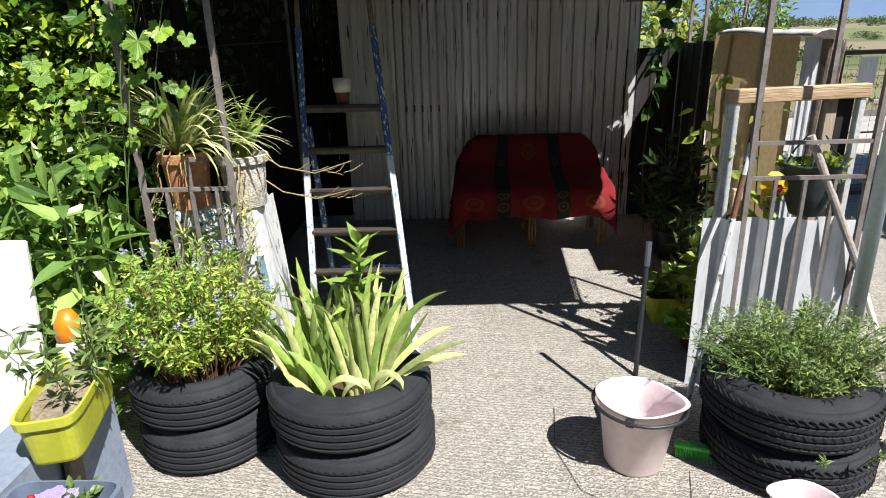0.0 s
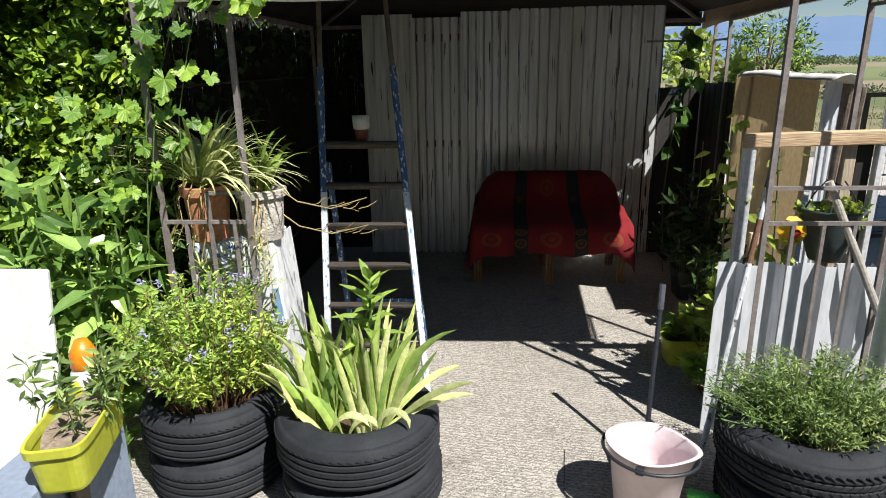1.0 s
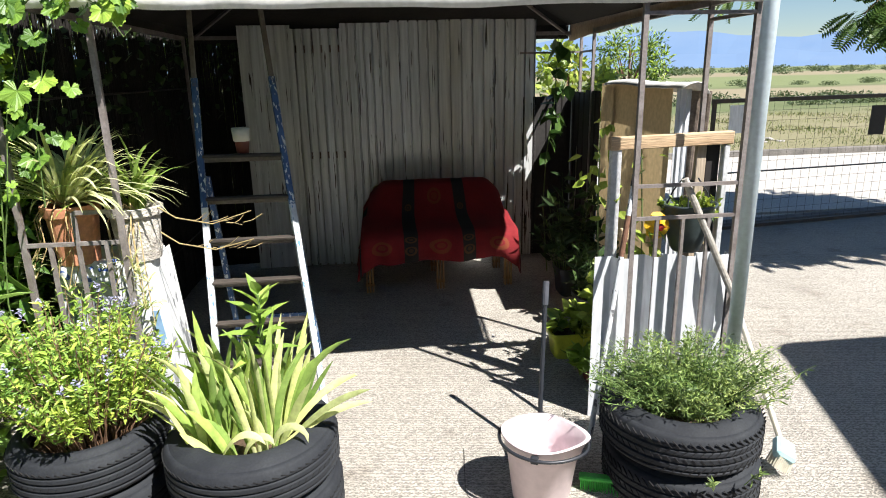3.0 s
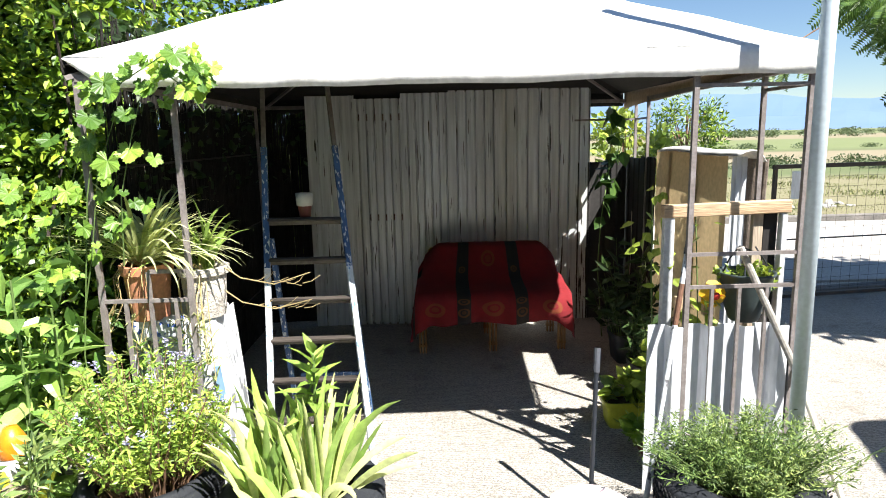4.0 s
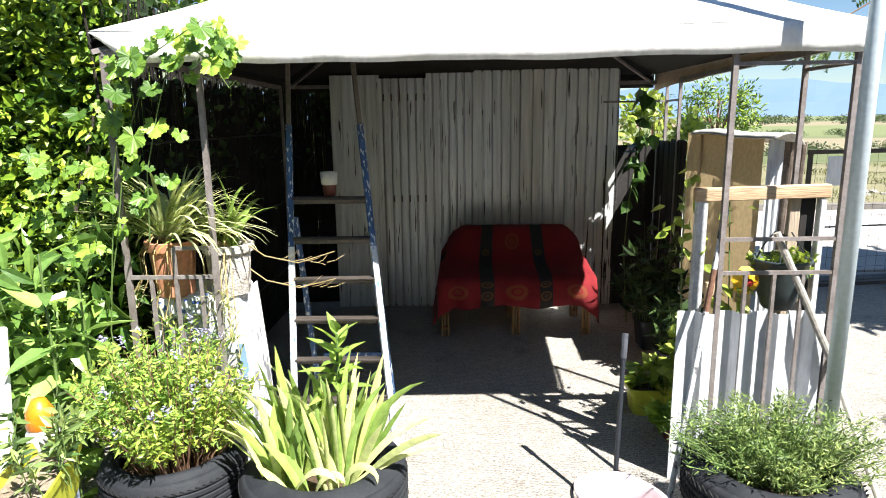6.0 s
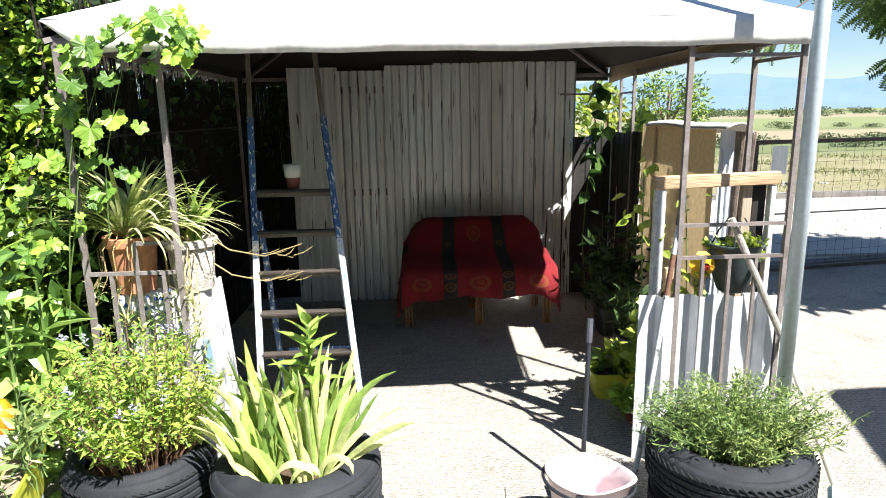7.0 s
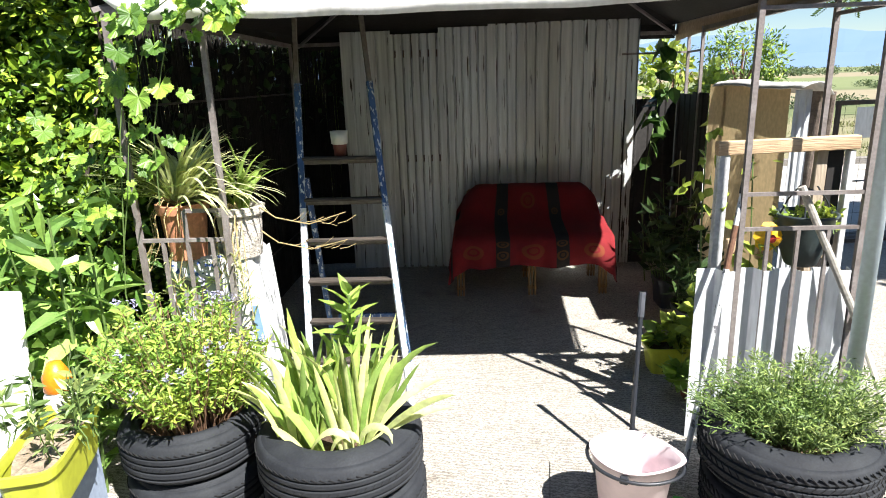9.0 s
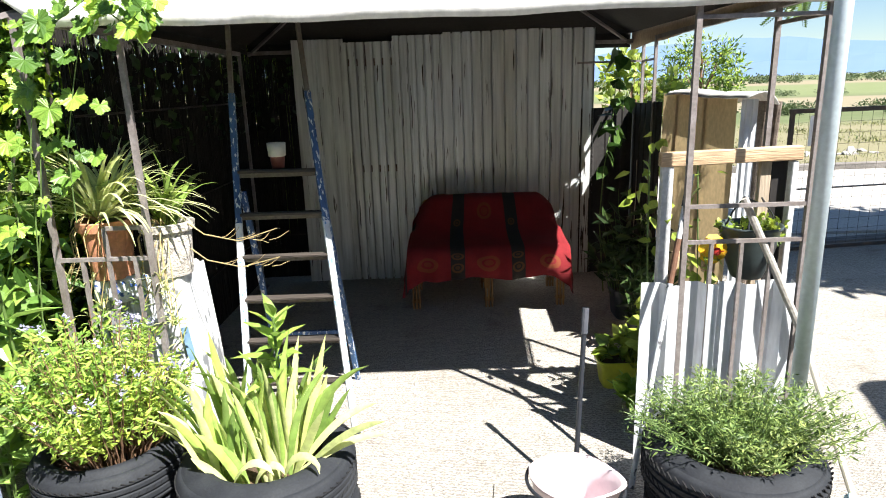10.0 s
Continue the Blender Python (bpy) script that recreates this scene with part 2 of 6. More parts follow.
# ---- ground, yard, distance ----
def ground_material():
    """Fields lying one behind the other: straw bank, green verge, stubble, meadow."""
    m = material("field_grass", (0.20, 0.17, 0.11), 0.95, 0, (0.12, 0.13, 0.05), 0.5, 6, 0.6, 0.3)
    n, l = m.node_tree.nodes, m.node_tree.links
    b = n["Principled BSDF"]
    tc = n.new("ShaderNodeTexCoord")
    sep = n.new("ShaderNodeSeparateXYZ")
    l.new(tc.outputs["Object"], sep.inputs[0])
    tex = n.new("ShaderNodeTexNoise")
    tex.inputs["Scale"].default_value, tex.inputs["Detail"].default_value = 0.09, 5
    l.new(tc.outputs["Object"], tex.inputs["Vector"])
    add = n.new("ShaderNodeMath")
    add.operation = "MULTIPLY_ADD"
    add.inputs[1].default_value = 9.0
    l.new(tex.outputs["Fac"], add.inputs[0])
    l.new(sep.outputs["Y"], add.inputs[2])
    div = n.new("ShaderNodeMath")
    div.operation = "DIVIDE"
    div.inputs[1].default_value = 250.0
    l.new(add.outputs[0], div.inputs[0])
    ramp = n.new("ShaderNodeValToRGB")
    e = ramp.color_ramp.elements
    straw, verge, stubble, meadow = (0.21, 0.19, 0.10, 1), (0.085, 0.12, 0.035, 1), (0.27, 0.22, 0.14, 1), (0.15, 0.19, 0.065, 1)
    e[0].position, e[0].color = 0.0, straw
    e[1].position, e[1].color = 1.0, meadow
    for y, c in ((26, straw), (30, verge), (36, verge), (39, stubble), (54, stubble), (57, verge), (62, meadow), (115, meadow), (125, stubble), (190, stubble), (205, verge)):
        e.new(y / 250).color = c
    l.new(div.outputs[0], ramp.inputs["Fac"])
    mix = n.new("ShaderNodeMix")
    mix.data_type = "RGBA"
    mix.inputs["Factor"].default_value = 0.7
    l.new(b.inputs["Base Color"].links[0].from_socket, mix.inputs["A"])
    l.new(ramp.outputs["Color"], mix.inputs["B"])
    l.new(mix.outputs["Result"], b.inputs["Base Color"])
    return m


def concrete_material():
    m = material("combed_concrete", (0.46, 0.425, 0.375), 0.9, 0, (0.36, 0.33, 0.285), 1.6, 55, 0.35, 0.0,
                 spots=(0.25, 0.215, 0.175), spot_scale=3.2, spot_edge=(0.6, 0.78))
    n, l = m.node_tree.nodes, m.node_tree.links
    tc = n.new("ShaderNodeTexCoord")
    mp = n.new("ShaderNodeMapping")
    mp.inputs["Rotation"].default_value = (0, 0, radians(9))
    l.new(tc.outputs["Object"], mp.inputs["Vector"])
    w = n.new("ShaderNodeTexWave")
    w.bands_direction = "Y"
    w.inputs["Scale"].default_value, w.inputs["Distortion"].default_value = 14.5, 9.0
    w.inputs["Detail"].default_value, w.inputs["Detail Scale"].default_value = 4, 4.0
    l.new(mp.outputs["Vector"], w.inputs["Vector"])
    g = n.new("ShaderNodeTexNoise")
    g.inputs["Scale"].default_value, g.inputs["Detail"].default_value = 120, 4
    l.new(tc.outputs["Object"], g.inputs["Vector"])
    add = n.new("ShaderNodeMath")
    add.operation = "MULTIPLY_ADD"
    add.inputs[1].default_value = 0.55
    l.new(w.outputs["Fac"], add.inputs[0])
    l.new(g.outputs["Fac"], add.inputs[2])
    # grooves are coloured darker than the ridges
    low = n.new("ShaderNodeMapRange")
    low.inputs["From Min"].default_value, low.inputs["From Max"].default_value = 0.40, 0.95
    low.inputs["To Min"].default_value, low.inputs["To Max"].default_value = 0.50, 1.20
    l.new(add.outputs[0], low.inputs["Value"])
    hv = n.new("ShaderNodeHueSaturation")
    l.new(n["Principled BSDF"].inputs["Base Color"].links[0].from_socket, hv.inputs["Color"])
    l.new(low.outputs["Result"], hv.inputs["Value"])
    l.new(hv.outputs["Color"], n["Principled BSDF"].inputs["Base Color"])
    bp = n.new("ShaderNodeBump")
    bp.inputs["Strength"].default_value, bp.inputs["Distance"].default_value = 0.8, 0.011
    l.new(add.outputs[0], bp.inputs["Height"])
    l.new(bp.outputs["Normal"], n["Principled BSDF"].inputs["Normal"])
    return m


def sheet(name, x0, x1, y0, y1, z, mat, label, category, kind="structure", nx=1, ny=1, thick=0.0):
    bm = bmesh.new()
    if thick:
        box(bm, ((x0 + x1) / 2, (y0 + y1) / 2, z - thick / 2), (x1 - x0, y1 - y0, thick))
    else:
        bmesh.ops.create_grid(bm, x_segments=nx, y_segments=ny, size=0.5, matrix=pose((x0 + x1) / 2, (y0 + y1) / 2, z) @ Matrix.Diagonal((x1 - x0, y1 - y0, 1, 1)))
    ob = part(name, bm, mat)
    return tagged(ob, label, category, kind=kind)


sheet("ground", -4500, 4500, -4500, 4500, -0.06, ground_material(), "dry open field with straw and green grass strips", "field")
sheet("pavement", -9, 9, -6, 6.75, 0.0, concrete_material(), "pale combed concrete yard with fine ridges", "concrete yard", thick=0.1)
GRAVEL = material("pale_gravel", (0.46, 0.43, 0.39), 0.95, 0, (0.34, 0.32, 0.29), 1.2, 30, 0.4, 0.6)
sheet("road", -60, 80, 7.0, 11.65, -0.035, GRAVEL, "pale gravel track behind the gate", "track", thick=0.05)


def hills():
    bm = bmesh.new()
    for dist, height, wob in ((3300, 235, 1.0), (2500, 70, 2.2)):
        low, high = [], []
        n = 90
        for k in range(n + 1):
            a = radians(-60 + 130 * k / n)
            h = height * (0.74 + 0.62 * noise.noise(Vector((k * 0.13 * wob, dist * 0.01, 3.0))) + 0.1 * noise.noise(Vector((k * 0.4, dist, 1))))
            p = Vector((dist * math.sin(a), dist * math.cos(a), 0))
            low.append(bm.verts.new((p.x, p.y, -5)))
            high.append(bm.verts.new((p.x * 1.12, p.y * 1.12, h)))
        for k in range(n):
            bm.faces.new((low[k], low[k + 1], high[k + 1], high[k]))
    m = bpy.data.materials.new("haze_blue_hills")
    m.use_nodes = True
    n, l = m.node_tree.nodes, m.node_tree.links
    tex = n.new("ShaderNodeTexNoise")
    tex.inputs["Scale"].default_value, tex.inputs["Detail"].default_value = 0.006, 6
    tc = n.new("ShaderNodeTexCoord")
    l.new(tc.outputs["Object"], tex.inputs["Vector"])
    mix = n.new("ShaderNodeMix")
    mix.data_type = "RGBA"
    # distance haze put in as colour: two blues that the slopes emit
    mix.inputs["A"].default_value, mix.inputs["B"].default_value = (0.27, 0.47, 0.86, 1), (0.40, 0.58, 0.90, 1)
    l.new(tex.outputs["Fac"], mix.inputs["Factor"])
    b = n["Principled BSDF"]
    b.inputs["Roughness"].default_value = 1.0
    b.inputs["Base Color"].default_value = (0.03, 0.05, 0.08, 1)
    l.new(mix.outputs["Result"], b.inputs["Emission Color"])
    # the slopes glow by themselves to hold the haze tone
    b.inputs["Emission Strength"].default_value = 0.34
    tagged(part("backdrop", bm, m), "long mountain range far across the plain, glowing haze blue", "hills", kind="structure")


hills()


def far_trees():
    pos, way, size = [], [], []
    for k in range(420):
        y = random.uniform(130, 260)
        x = random.uniform(-0.2, 1.9) * y
        r = random.uniform(0.7, 1.6)
        p, d = cloud(100, (x, y, r * 0.55), (r * 1.6, r, r * 0.75), 0.9)
        pos.append(p), way.append(d), size.append(np.full(100, r * 0.34))
    for k in range(60):
        y = random.uniform(27, 33) if k % 2 else random.uniform(52, 60)
        x = random.uniform(0.4, 1.5) * y
        r = random.uniform(0.25, 0.6)
        p, d = cloud(640, (x, y, r * 0.3), (r * 2.6, r, r * 0.55), 0.9)
        pos.append(p), way.append(d), size.append(np.full(640, r * 0.18))
    ob = leaf_mesh("far_trees", OVAL, np.concatenate(pos), np.concatenate(way), np.concatenate(size),
                   leafy("far_leaf", (0.075, 0.115, 0.045), (0.12, 0.16, 0.06)))
    tagged(ob, "rows of dark green trees and bushes across the plain", "trees", kind="stuff")


far_trees()


def weeds():
    n = 26000
    x = np.random.uniform(2.2, 26, n)
    y = 12.0 + 11 * np.random.rand(n) ** 1.3
    patch = np.clip(0.6 + 0.7 * np.sin(x * 1.1 + y) * np.cos(y * 0.8 - 0.3 * x), 0.15, 1.3)
    pos = np.stack([x, y, np.full(n, -0.06)], 1)
    way = np.random.normal(0, 0.5, (n, 3)) + (0, 0, 1.0)
    tagged(leaf_mesh("grass", SLIM, pos, way, np.random.uniform(0.04, 0.14, n) * patch, leafy("weed", (0.13, 0.18, 0.05), (0.28, 0.25, 0.12), 0.6)),
           "patchy straw and green weeds beyond the track", "grass", kind="stuff")
    bm = bmesh.new()
    for k in range(18):
        m = pose(random.gauss(9.0, 0.9), random.gauss(14.2, 0.25), -0.05, random.uniform(0, 90), 0, random.uniform(0, 90))
        bmesh.ops.create_icosphere(bm, subdivisions=1, radius=random.uniform(0.05, 0.16), matrix=m @ Matrix.Diagonal((1.3, 1, 0.3, 1)))
    tagged(part("rubble", bm, material("pale_rubble", (0.27, 0.25, 0.23), 0.9, 0, (0.45, 0.43, 0.4), 6, 50, 0.4, 0.4)), "pale stones heaped among the weeds", "stones", kind="stuff")
    bm = bmesh.new()
    box(bm, (14, 11.8, -0.01), (60, 0.14, 0.16), bevel=0.01)
    tagged(part("kerb", bm, material("far_kerb", (0.22, 0.20, 0.18), 0.9, 0, (0.13, 0.12, 0.11), 3, 40, 0.5, 0.4)), "low weathered kerb at the far side of the track", "kerb", kind="structure")


weeds()

# ---- gazebo ----
FL, FR, FY, BY = -1.19, 1.915, 2.70, 5.48      # left, right, front and back posts


def gazebo():
    g = thing("gazebo", 0.33, 4.1, 0, "garden gazebo with white canvas roof and brown steel posts", "gazebo")
    off = Vector((0.33, 4.1, 0))

    def P(x, y, z):
        return Vector((x, y, z)) - off

    w = 0.022
    posts = [(FL, FY), (FL + 0.39, FY), (FR - 0.50, FY), (FR, FY), (FR + 0.02, FY + 0.42),
             (FR + 0.17, BY), (FR + 0.13, BY - 0.42), (FL, BY)]
    for x, y in posts:
        bm = bmesh.new()
        beam(bm, P(x, y, 0.0), P(x, y, 2.0), w, w)
        box(bm, P(x, y, 0.006), (0.09, 0.09, 0.012))
        part("post", bm, STEEL, g)
    # eave rails
    for a, b in (((FL, FY, 1.985), (FR, FY, 1.985)), ((FR, FY, 1.985), (FR + 0.17, BY, 1.985)), ((FR + 0.17, BY + 0.25, 2.0), (FL, BY + 0.25, 2.0)), ((FL, BY, 1.985), (FL, FY, 1.985))):
        bm = bmesh.new()
        beam(bm, P(*a), P(*b), 0.03, 0.03)
        part("eave_rail", bm, STEEL, g)
    # thin rails below the eave, corner panels
    for a, b in (((FR - 0.50, FY, 1.905), (FR, FY, 1.905)), ((FR, FY + 0.02, 1.905), (FR + 0.02, FY + 0.42, 1.905)),
                 ((FR - 0.50, FY, 1.17), (FR, FY, 1.17)), ((FR - 0.50, FY, 1.02), (FR, FY, 1.02)),
                 ((FL, FY, 1.03), (FL + 0.39, FY, 1.03)), ((FL, FY, 0.3), (FL + 0.39, FY, 0.3)), ((FR - 0.50, FY, 0.3), (FR, FY, 0.3)),
                 ((FL + 0.21, FY, 1.16), (FL + 0.39, FY, 1.16)),
                 ((1.55, BY, 1.83), (FR + 0.17, BY, 1.83)), ((FR + 0.17, BY, 1.83), (FR + 0.13, BY - 0.42, 1.83))):
        bm = bmesh.new()
        beam(bm, P(*a), P(*b), 0.016, 0.016)
        part("rail", bm, STEEL, g)
    for x, z0, z1 in ((FL + 0.10, 0.3, 1.03), (FL + 0.21, 0.3, 1.16), (FL + 0.32, 0.3, 1.03),
                      (FR - 0.385, 0.3, 1.02), (FR - 0.26, 0.3, 1.02), (FR - 0.135, 0.3, 1.02)):
        bm = bmesh.new()
        beam(bm, P(x, FY, z0), P(x, FY, z1), 0.015, 0.015)
        part("upright_bar", bm, STEEL, g)
    # roof canvas: hipped, sagging a little between the ribs
    bm = bmesh.new()
    ex0, ex1, ey0, ey1 = FL - 0.01, FR + 0.03, FY - 0.03, BY + 0.30
    peak = Vector((0.33, 4.1, 2.78))
    corners = [Vector((ex0 - 0.02, ey0, 2.066)), Vector((ex1, ey0, 2.072)), Vector((ex1 + 0.12, ey1, 2.10)), Vector((ex0, ey1, 2.10))]
    n = 18
    for i in range(4):
        a, b = corners[i], corners[(i + 1) % 4]
        rows = []
        for r in range(n + 1):
            f = r / n
            row = []
            for c in range(n + 1):
                h = c / n
                p = (a.lerp(b, h)).lerp(peak, f)
                p.z -= 0.055 * math.sin(math.pi * h) * (1 - f) * (0.3 + 2.2 * f) - 0.012 * noise.noise(p * 2.3)
                row.append(bm.verts.new(p - off))
            rows.append(row)
        for r0, r1 in zip(rows, rows[1:]):
            for c in range(n):
                bm.faces.new((r0[c], r0[c + 1], r1[c + 1], r1[c]))
    bmesh.ops.remove_doubles(bm, verts=bm.verts, dist=0.002)
    canvas = part("canopy", bm, CANVAS, g, smooth=True)
    mod = canvas.modifiers.new("thick", "SOLIDIFY")
    mod.thickness = 0.004
    # near-black sheet added below the canvas to stand in for the roof's shade
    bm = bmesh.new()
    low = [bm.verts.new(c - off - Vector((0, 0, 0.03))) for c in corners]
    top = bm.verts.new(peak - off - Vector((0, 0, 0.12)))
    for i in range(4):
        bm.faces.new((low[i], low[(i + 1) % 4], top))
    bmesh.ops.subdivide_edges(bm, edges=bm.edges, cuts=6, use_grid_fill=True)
    lin = part("lining", bm, ROOF_SHADE, g, "added near-black sheet standing in for roof shade")
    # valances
    # back and left valances take the near-black roof shade colour
    names = (("front_valance", 0, 1, CANVAS, 0.122), ("side_valance", 1, 2, CANVASIN, 0.16), ("back_valance", 2, 3, ROOF_SHADE, 0.14), ("side_valance", 3, 0, ROOF_SHADE, 0.10))
    for name, i, j, mat, drop in names:
        bm = bmesh.new()
        a, b = corners[i], corners[j]
        out = Vector((b.y - a.y, a.x - b.x, 0)).normalized()
        m = 60
        rows = []
        for r in range(4):
            row = []
            for c in range(m + 1):
                h = c / m
                p = a.lerp(b, h)
                p.z -= 0.012 * math.sin(math.pi * h) + drop * (r / 3) * (1 + 0.08 * noise.noise(Vector((h * 9, i, 0.5)))) + 0.004
                if i == 0:
                    p.z += drop * (r / 3) * max(0.0, 1 - h / 0.05)
                if name == "side_valance":
                    p.z += (r / 3) * drop * (0.8 * (1 - h) if i == 1 else 0.3 * h)
                p += out * (0.006 + 0.014 * (r / 3) * noise.noise(Vector((h * 22, i * 7, r * 0.3))))
                row.append(bm.verts.new(p - off))
            rows.append(row)
        for r0, r1 in zip(rows, rows[1:]):
            for c in range(m):
                bm.faces.new((r0[c], r0[c + 1], r1[c + 1], r1[c]))
        v = part(name, bm, mat, g, smooth=True)
        mod = v.modifiers.new("thick", "SOLIDIFY")
        mod.thickness = 0.003
    # hip ribs under the roof
    for c in corners:
        bm = bmesh.new()
        beam(bm, Vector((c.x, c.y, 1.985)) - off, peak - off - Vector((0, 0, 0.07)), 0.02, 0.02)
        part("rib", bm, STEEL, g)
    return g


gazebo()

# tall pole in front of the corner
bm = bmesh.new()
rod(bm, (0, 0, 0), (0, 0, 3.6), 0.030, 0.030, 24)
rod(bm, (0, 0, 0), (0, 0, 0.012), 0.055, 0.055, 20)
pole = part("steel_pole", bm, POLEGREY, smooth=True)
pole.location = (1.812, 2.455, 0)
tagged(pole, "tall galvanised steel pole standing at the gazebo corner", "pole")

# ---- back wall of ribbed sheets ----
wall = thing("wall_north", 0.45, 5.64, 0, "wall of weathered grey ribbed metal sheets", "wall", kind="structure")
x = -0.80
tops = (2.09, 2.06, 2.10, 2.13, 2.15, 2.16)
widths = (0.40, 0.44, 0.42, 0.42, 0.40, 0.42)
for i, (wd, tp) in enumerate(zip(widths, tops)):
    bm = bmesh.new()
    corrugated(bm, x - 0.45, x + wd + 0.03 - 0.45, 0.0, tp, 0.008 * (i % 2), (0.105, 0.072, 0.068, 0.082, 0.098, 0.09)[i], (-0.012, -0.055, -0.048, -0.03, -0.026, -0.03)[i], flat=(0.80, 0.70, 0.74, 0.80, 0.84, 0.82)[i], rows=8, wave=0.005)
    part("sheet", bm, WALLSHEET, wall)
    x += wd
bm = bmesh.new()
box(bm, (0.0, 0.085, 1.0), (2.5, 0.05, 0.06))
box(bm, (0.0, 0.085, 1.9), (2.5, 0.05, 0.06))
part("batten", bm, WOODOLD, wall)

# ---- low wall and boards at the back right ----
# near-black: the boards' own dark tone and the corner's shade in one colour
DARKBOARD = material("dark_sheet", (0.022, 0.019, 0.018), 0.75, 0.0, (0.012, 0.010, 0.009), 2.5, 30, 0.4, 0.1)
low = thing("low_sheet", 1.88, 5.66, 0, "low grey metal sheet closing the corner, darkened for its shade", "metal sheet")
bm = bmesh.new()
corrugated(bm, -0.27, 0.19, 0, 1.46, 0.0, 0.14, 0.008, flat=0.6, rows=4)
# grey metal coloured almost black to hold the corner's shade
part("sheet", bm, material("shade_darkened_grey_sheet", (0.035, 0.032, 0.030), 0.7, 0.0, (0.018, 0.016, 0.015), 2.5, 30, 0.6, 0.1), low)


def side_screen():
    """Boards and sheets that stand along the gazebo's right side, from the back corner forwards."""
    g = thing("side_screen", 2.075, 5.60, 0, "side screen of dark sheets deepened for shade, tan cloth and white sheet", "screen", rz=-92.06)
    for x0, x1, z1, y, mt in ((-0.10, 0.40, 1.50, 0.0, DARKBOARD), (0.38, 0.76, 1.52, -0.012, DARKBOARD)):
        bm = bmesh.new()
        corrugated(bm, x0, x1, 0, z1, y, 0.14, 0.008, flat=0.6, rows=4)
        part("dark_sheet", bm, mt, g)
    bm = bmesh.new()
    bmesh.ops.create_grid(bm, x_segments=24, y_segments=24, size=0.5, matrix=pose(1.385, 0.0, 0.79, 90, 0, 0) @ Matrix.Diagonal((1.25, 1.58, 1, 1)))
    for v in bm.verts:
        v.co.y += 0.006 * noise.noise(v.co * 3)
    part("cloth_panel", bm, CARDBOARD, g, "tan cloth with the light behind it", True)
    for x in (1.05, 1.55):
        bm = bmesh.new()
        box(bm, (x, 0.022, 0.79), (0.06, 0.018, 1.56), bevel=0.002)
        part("batten", bm, WOODOLD, g)
    bm = bmesh.new()
    corrugated(bm, 0.03, 0.115, 0.0, 1.565, 0.0, 0.034, 0.010, flat=0.5, rows=3)
    bmesh.ops.rotate(bm, verts=bm.verts, cent=(0, 0, 0), matrix=Matrix.Rotation(radians(90), 3, "Z"))
    bmesh.ops.translate(bm, verts=bm.verts, vec=(2.08, -0.035, 0.0))
    part("light_sheet", bm, GALV, g)
    bm = bmesh.new()
    corrugated(bm, 0.0, 0.11, 0.0, 1.55, 0.0, 0.055, 0.018, flat=0.5, rows=3)
    bmesh.ops.rotate(bm, verts=bm.verts, cent=(0, 0, 0), matrix=Matrix.Rotation(radians(2), 3, "Y"))
    bmesh.ops.rotate(bm, verts=bm.verts, cent=(0, 0, 0), matrix=Matrix.Rotation(radians(70), 3, "Z"))
    bmesh.ops.translate(bm, verts=bm.verts, vec=(2.06, 0.03, 0.006))
    part("leaning_sheet", bm, WOODOLD, g, "weathered grey leaning strip")
    bm = bmesh.new()
    n = 30
    rows = []
    for j in range(5):
        row = []
        for k in range(n + 1):
            f = k / n
            px = 0.86 + 1.34 * f
            pz = 1.59 + 0.014 * math.sin(math.pi * min(1, f * 1.8)) * (f < 0.55) + (-0.02, 0.006, 0.01, 0.006, -0.05)[j] + 0.012 * max(0, f - 0.6)
            row.append(bm.verts.new((px, -0.03 + 0.04 * j, pz + 0.006 * noise.noise(Vector((px * 8, j, 0))))))
        rows.append(row)
    for a, b in zip(rows, rows[1:]):
        for k in range(n):
            bm.faces.new((a[k], a[k + 1], b[k + 1], b[k]))
    c = part("white_sheet", bm, CANVAS, g, "crumpled white sheet", True)
    c.modifiers.new("thick", "SOLIDIFY").thickness = 0.006
    bm = bmesh.new()
    tube(bm, [(0.30, -0.05, 1.05), (0.31, -0.05, 0.7), (0.30, -0.055, 0.35)], 0.004, 0.004, 5)
    part("cord", bm, CREAMCORD, g, "pale hanging cord")


CREAMCORD = material("pale_cord", (0.5, 0.45, 0.36), 0.8)
side_screen()

# ---- gate ----
def gate():
    a, b = Vector((3.54, 5.85, 0)), Vector((7.75, 6.42, 0))
    g = thing("gate", 3.54, 5.85, 0, "long dark iron yard gate with wire mesh infill", "gate", rz=math.degrees(math.atan2(b.y - a.y, b.x - a.x)))
    L = (b - a).length
    for z, h in ((1.365, 0.038), (0.10, 0.03), (0.66, 0.008)):
        bm = bmesh.new()
        box(bm, (L / 2, 0, z), (L, 0.045, h))
        part("rail", bm, DARKIRON, g)
    for x in (0.02, L - 0.02):
        bm = bmesh.new()
        box(bm, (x, 0.003, 0.68), (0.03, 0.035, 1.34))
        part("upright", bm, DARKIRON, g)
    bm = bmesh.new()
    x = 0.08
    while x < L:
        rod(bm, (x, 0.0, 0.12), (x + random.uniform(-0.004, 0.004), 0.0, 1.345), 0.0016, seg=4)
        x += 0.105
    z = 0.16
    while z < 1.34:
        rod(bm, (0, 0.004, z), (L, 0.004, z), 0.0014, seg=4)
        z += 0.10
    part("wire_mesh", bm, DARKIRON, g)
    bm = bmesh.new()
    box(bm, (0.25, -0.04, 1.19), (0.17, 0.006, 0.27), bevel=0.002)
    part("plate", bm, GALV, g, "bare metal plate")
    bm = bmesh.new()
    box(bm, (1.98, -0.03, 1.12), (0.20, 0.006, 0.30), bevel=0.002)
    part("plate", bm, DARKBOARD, g, "dark plate")
    return g


gate()

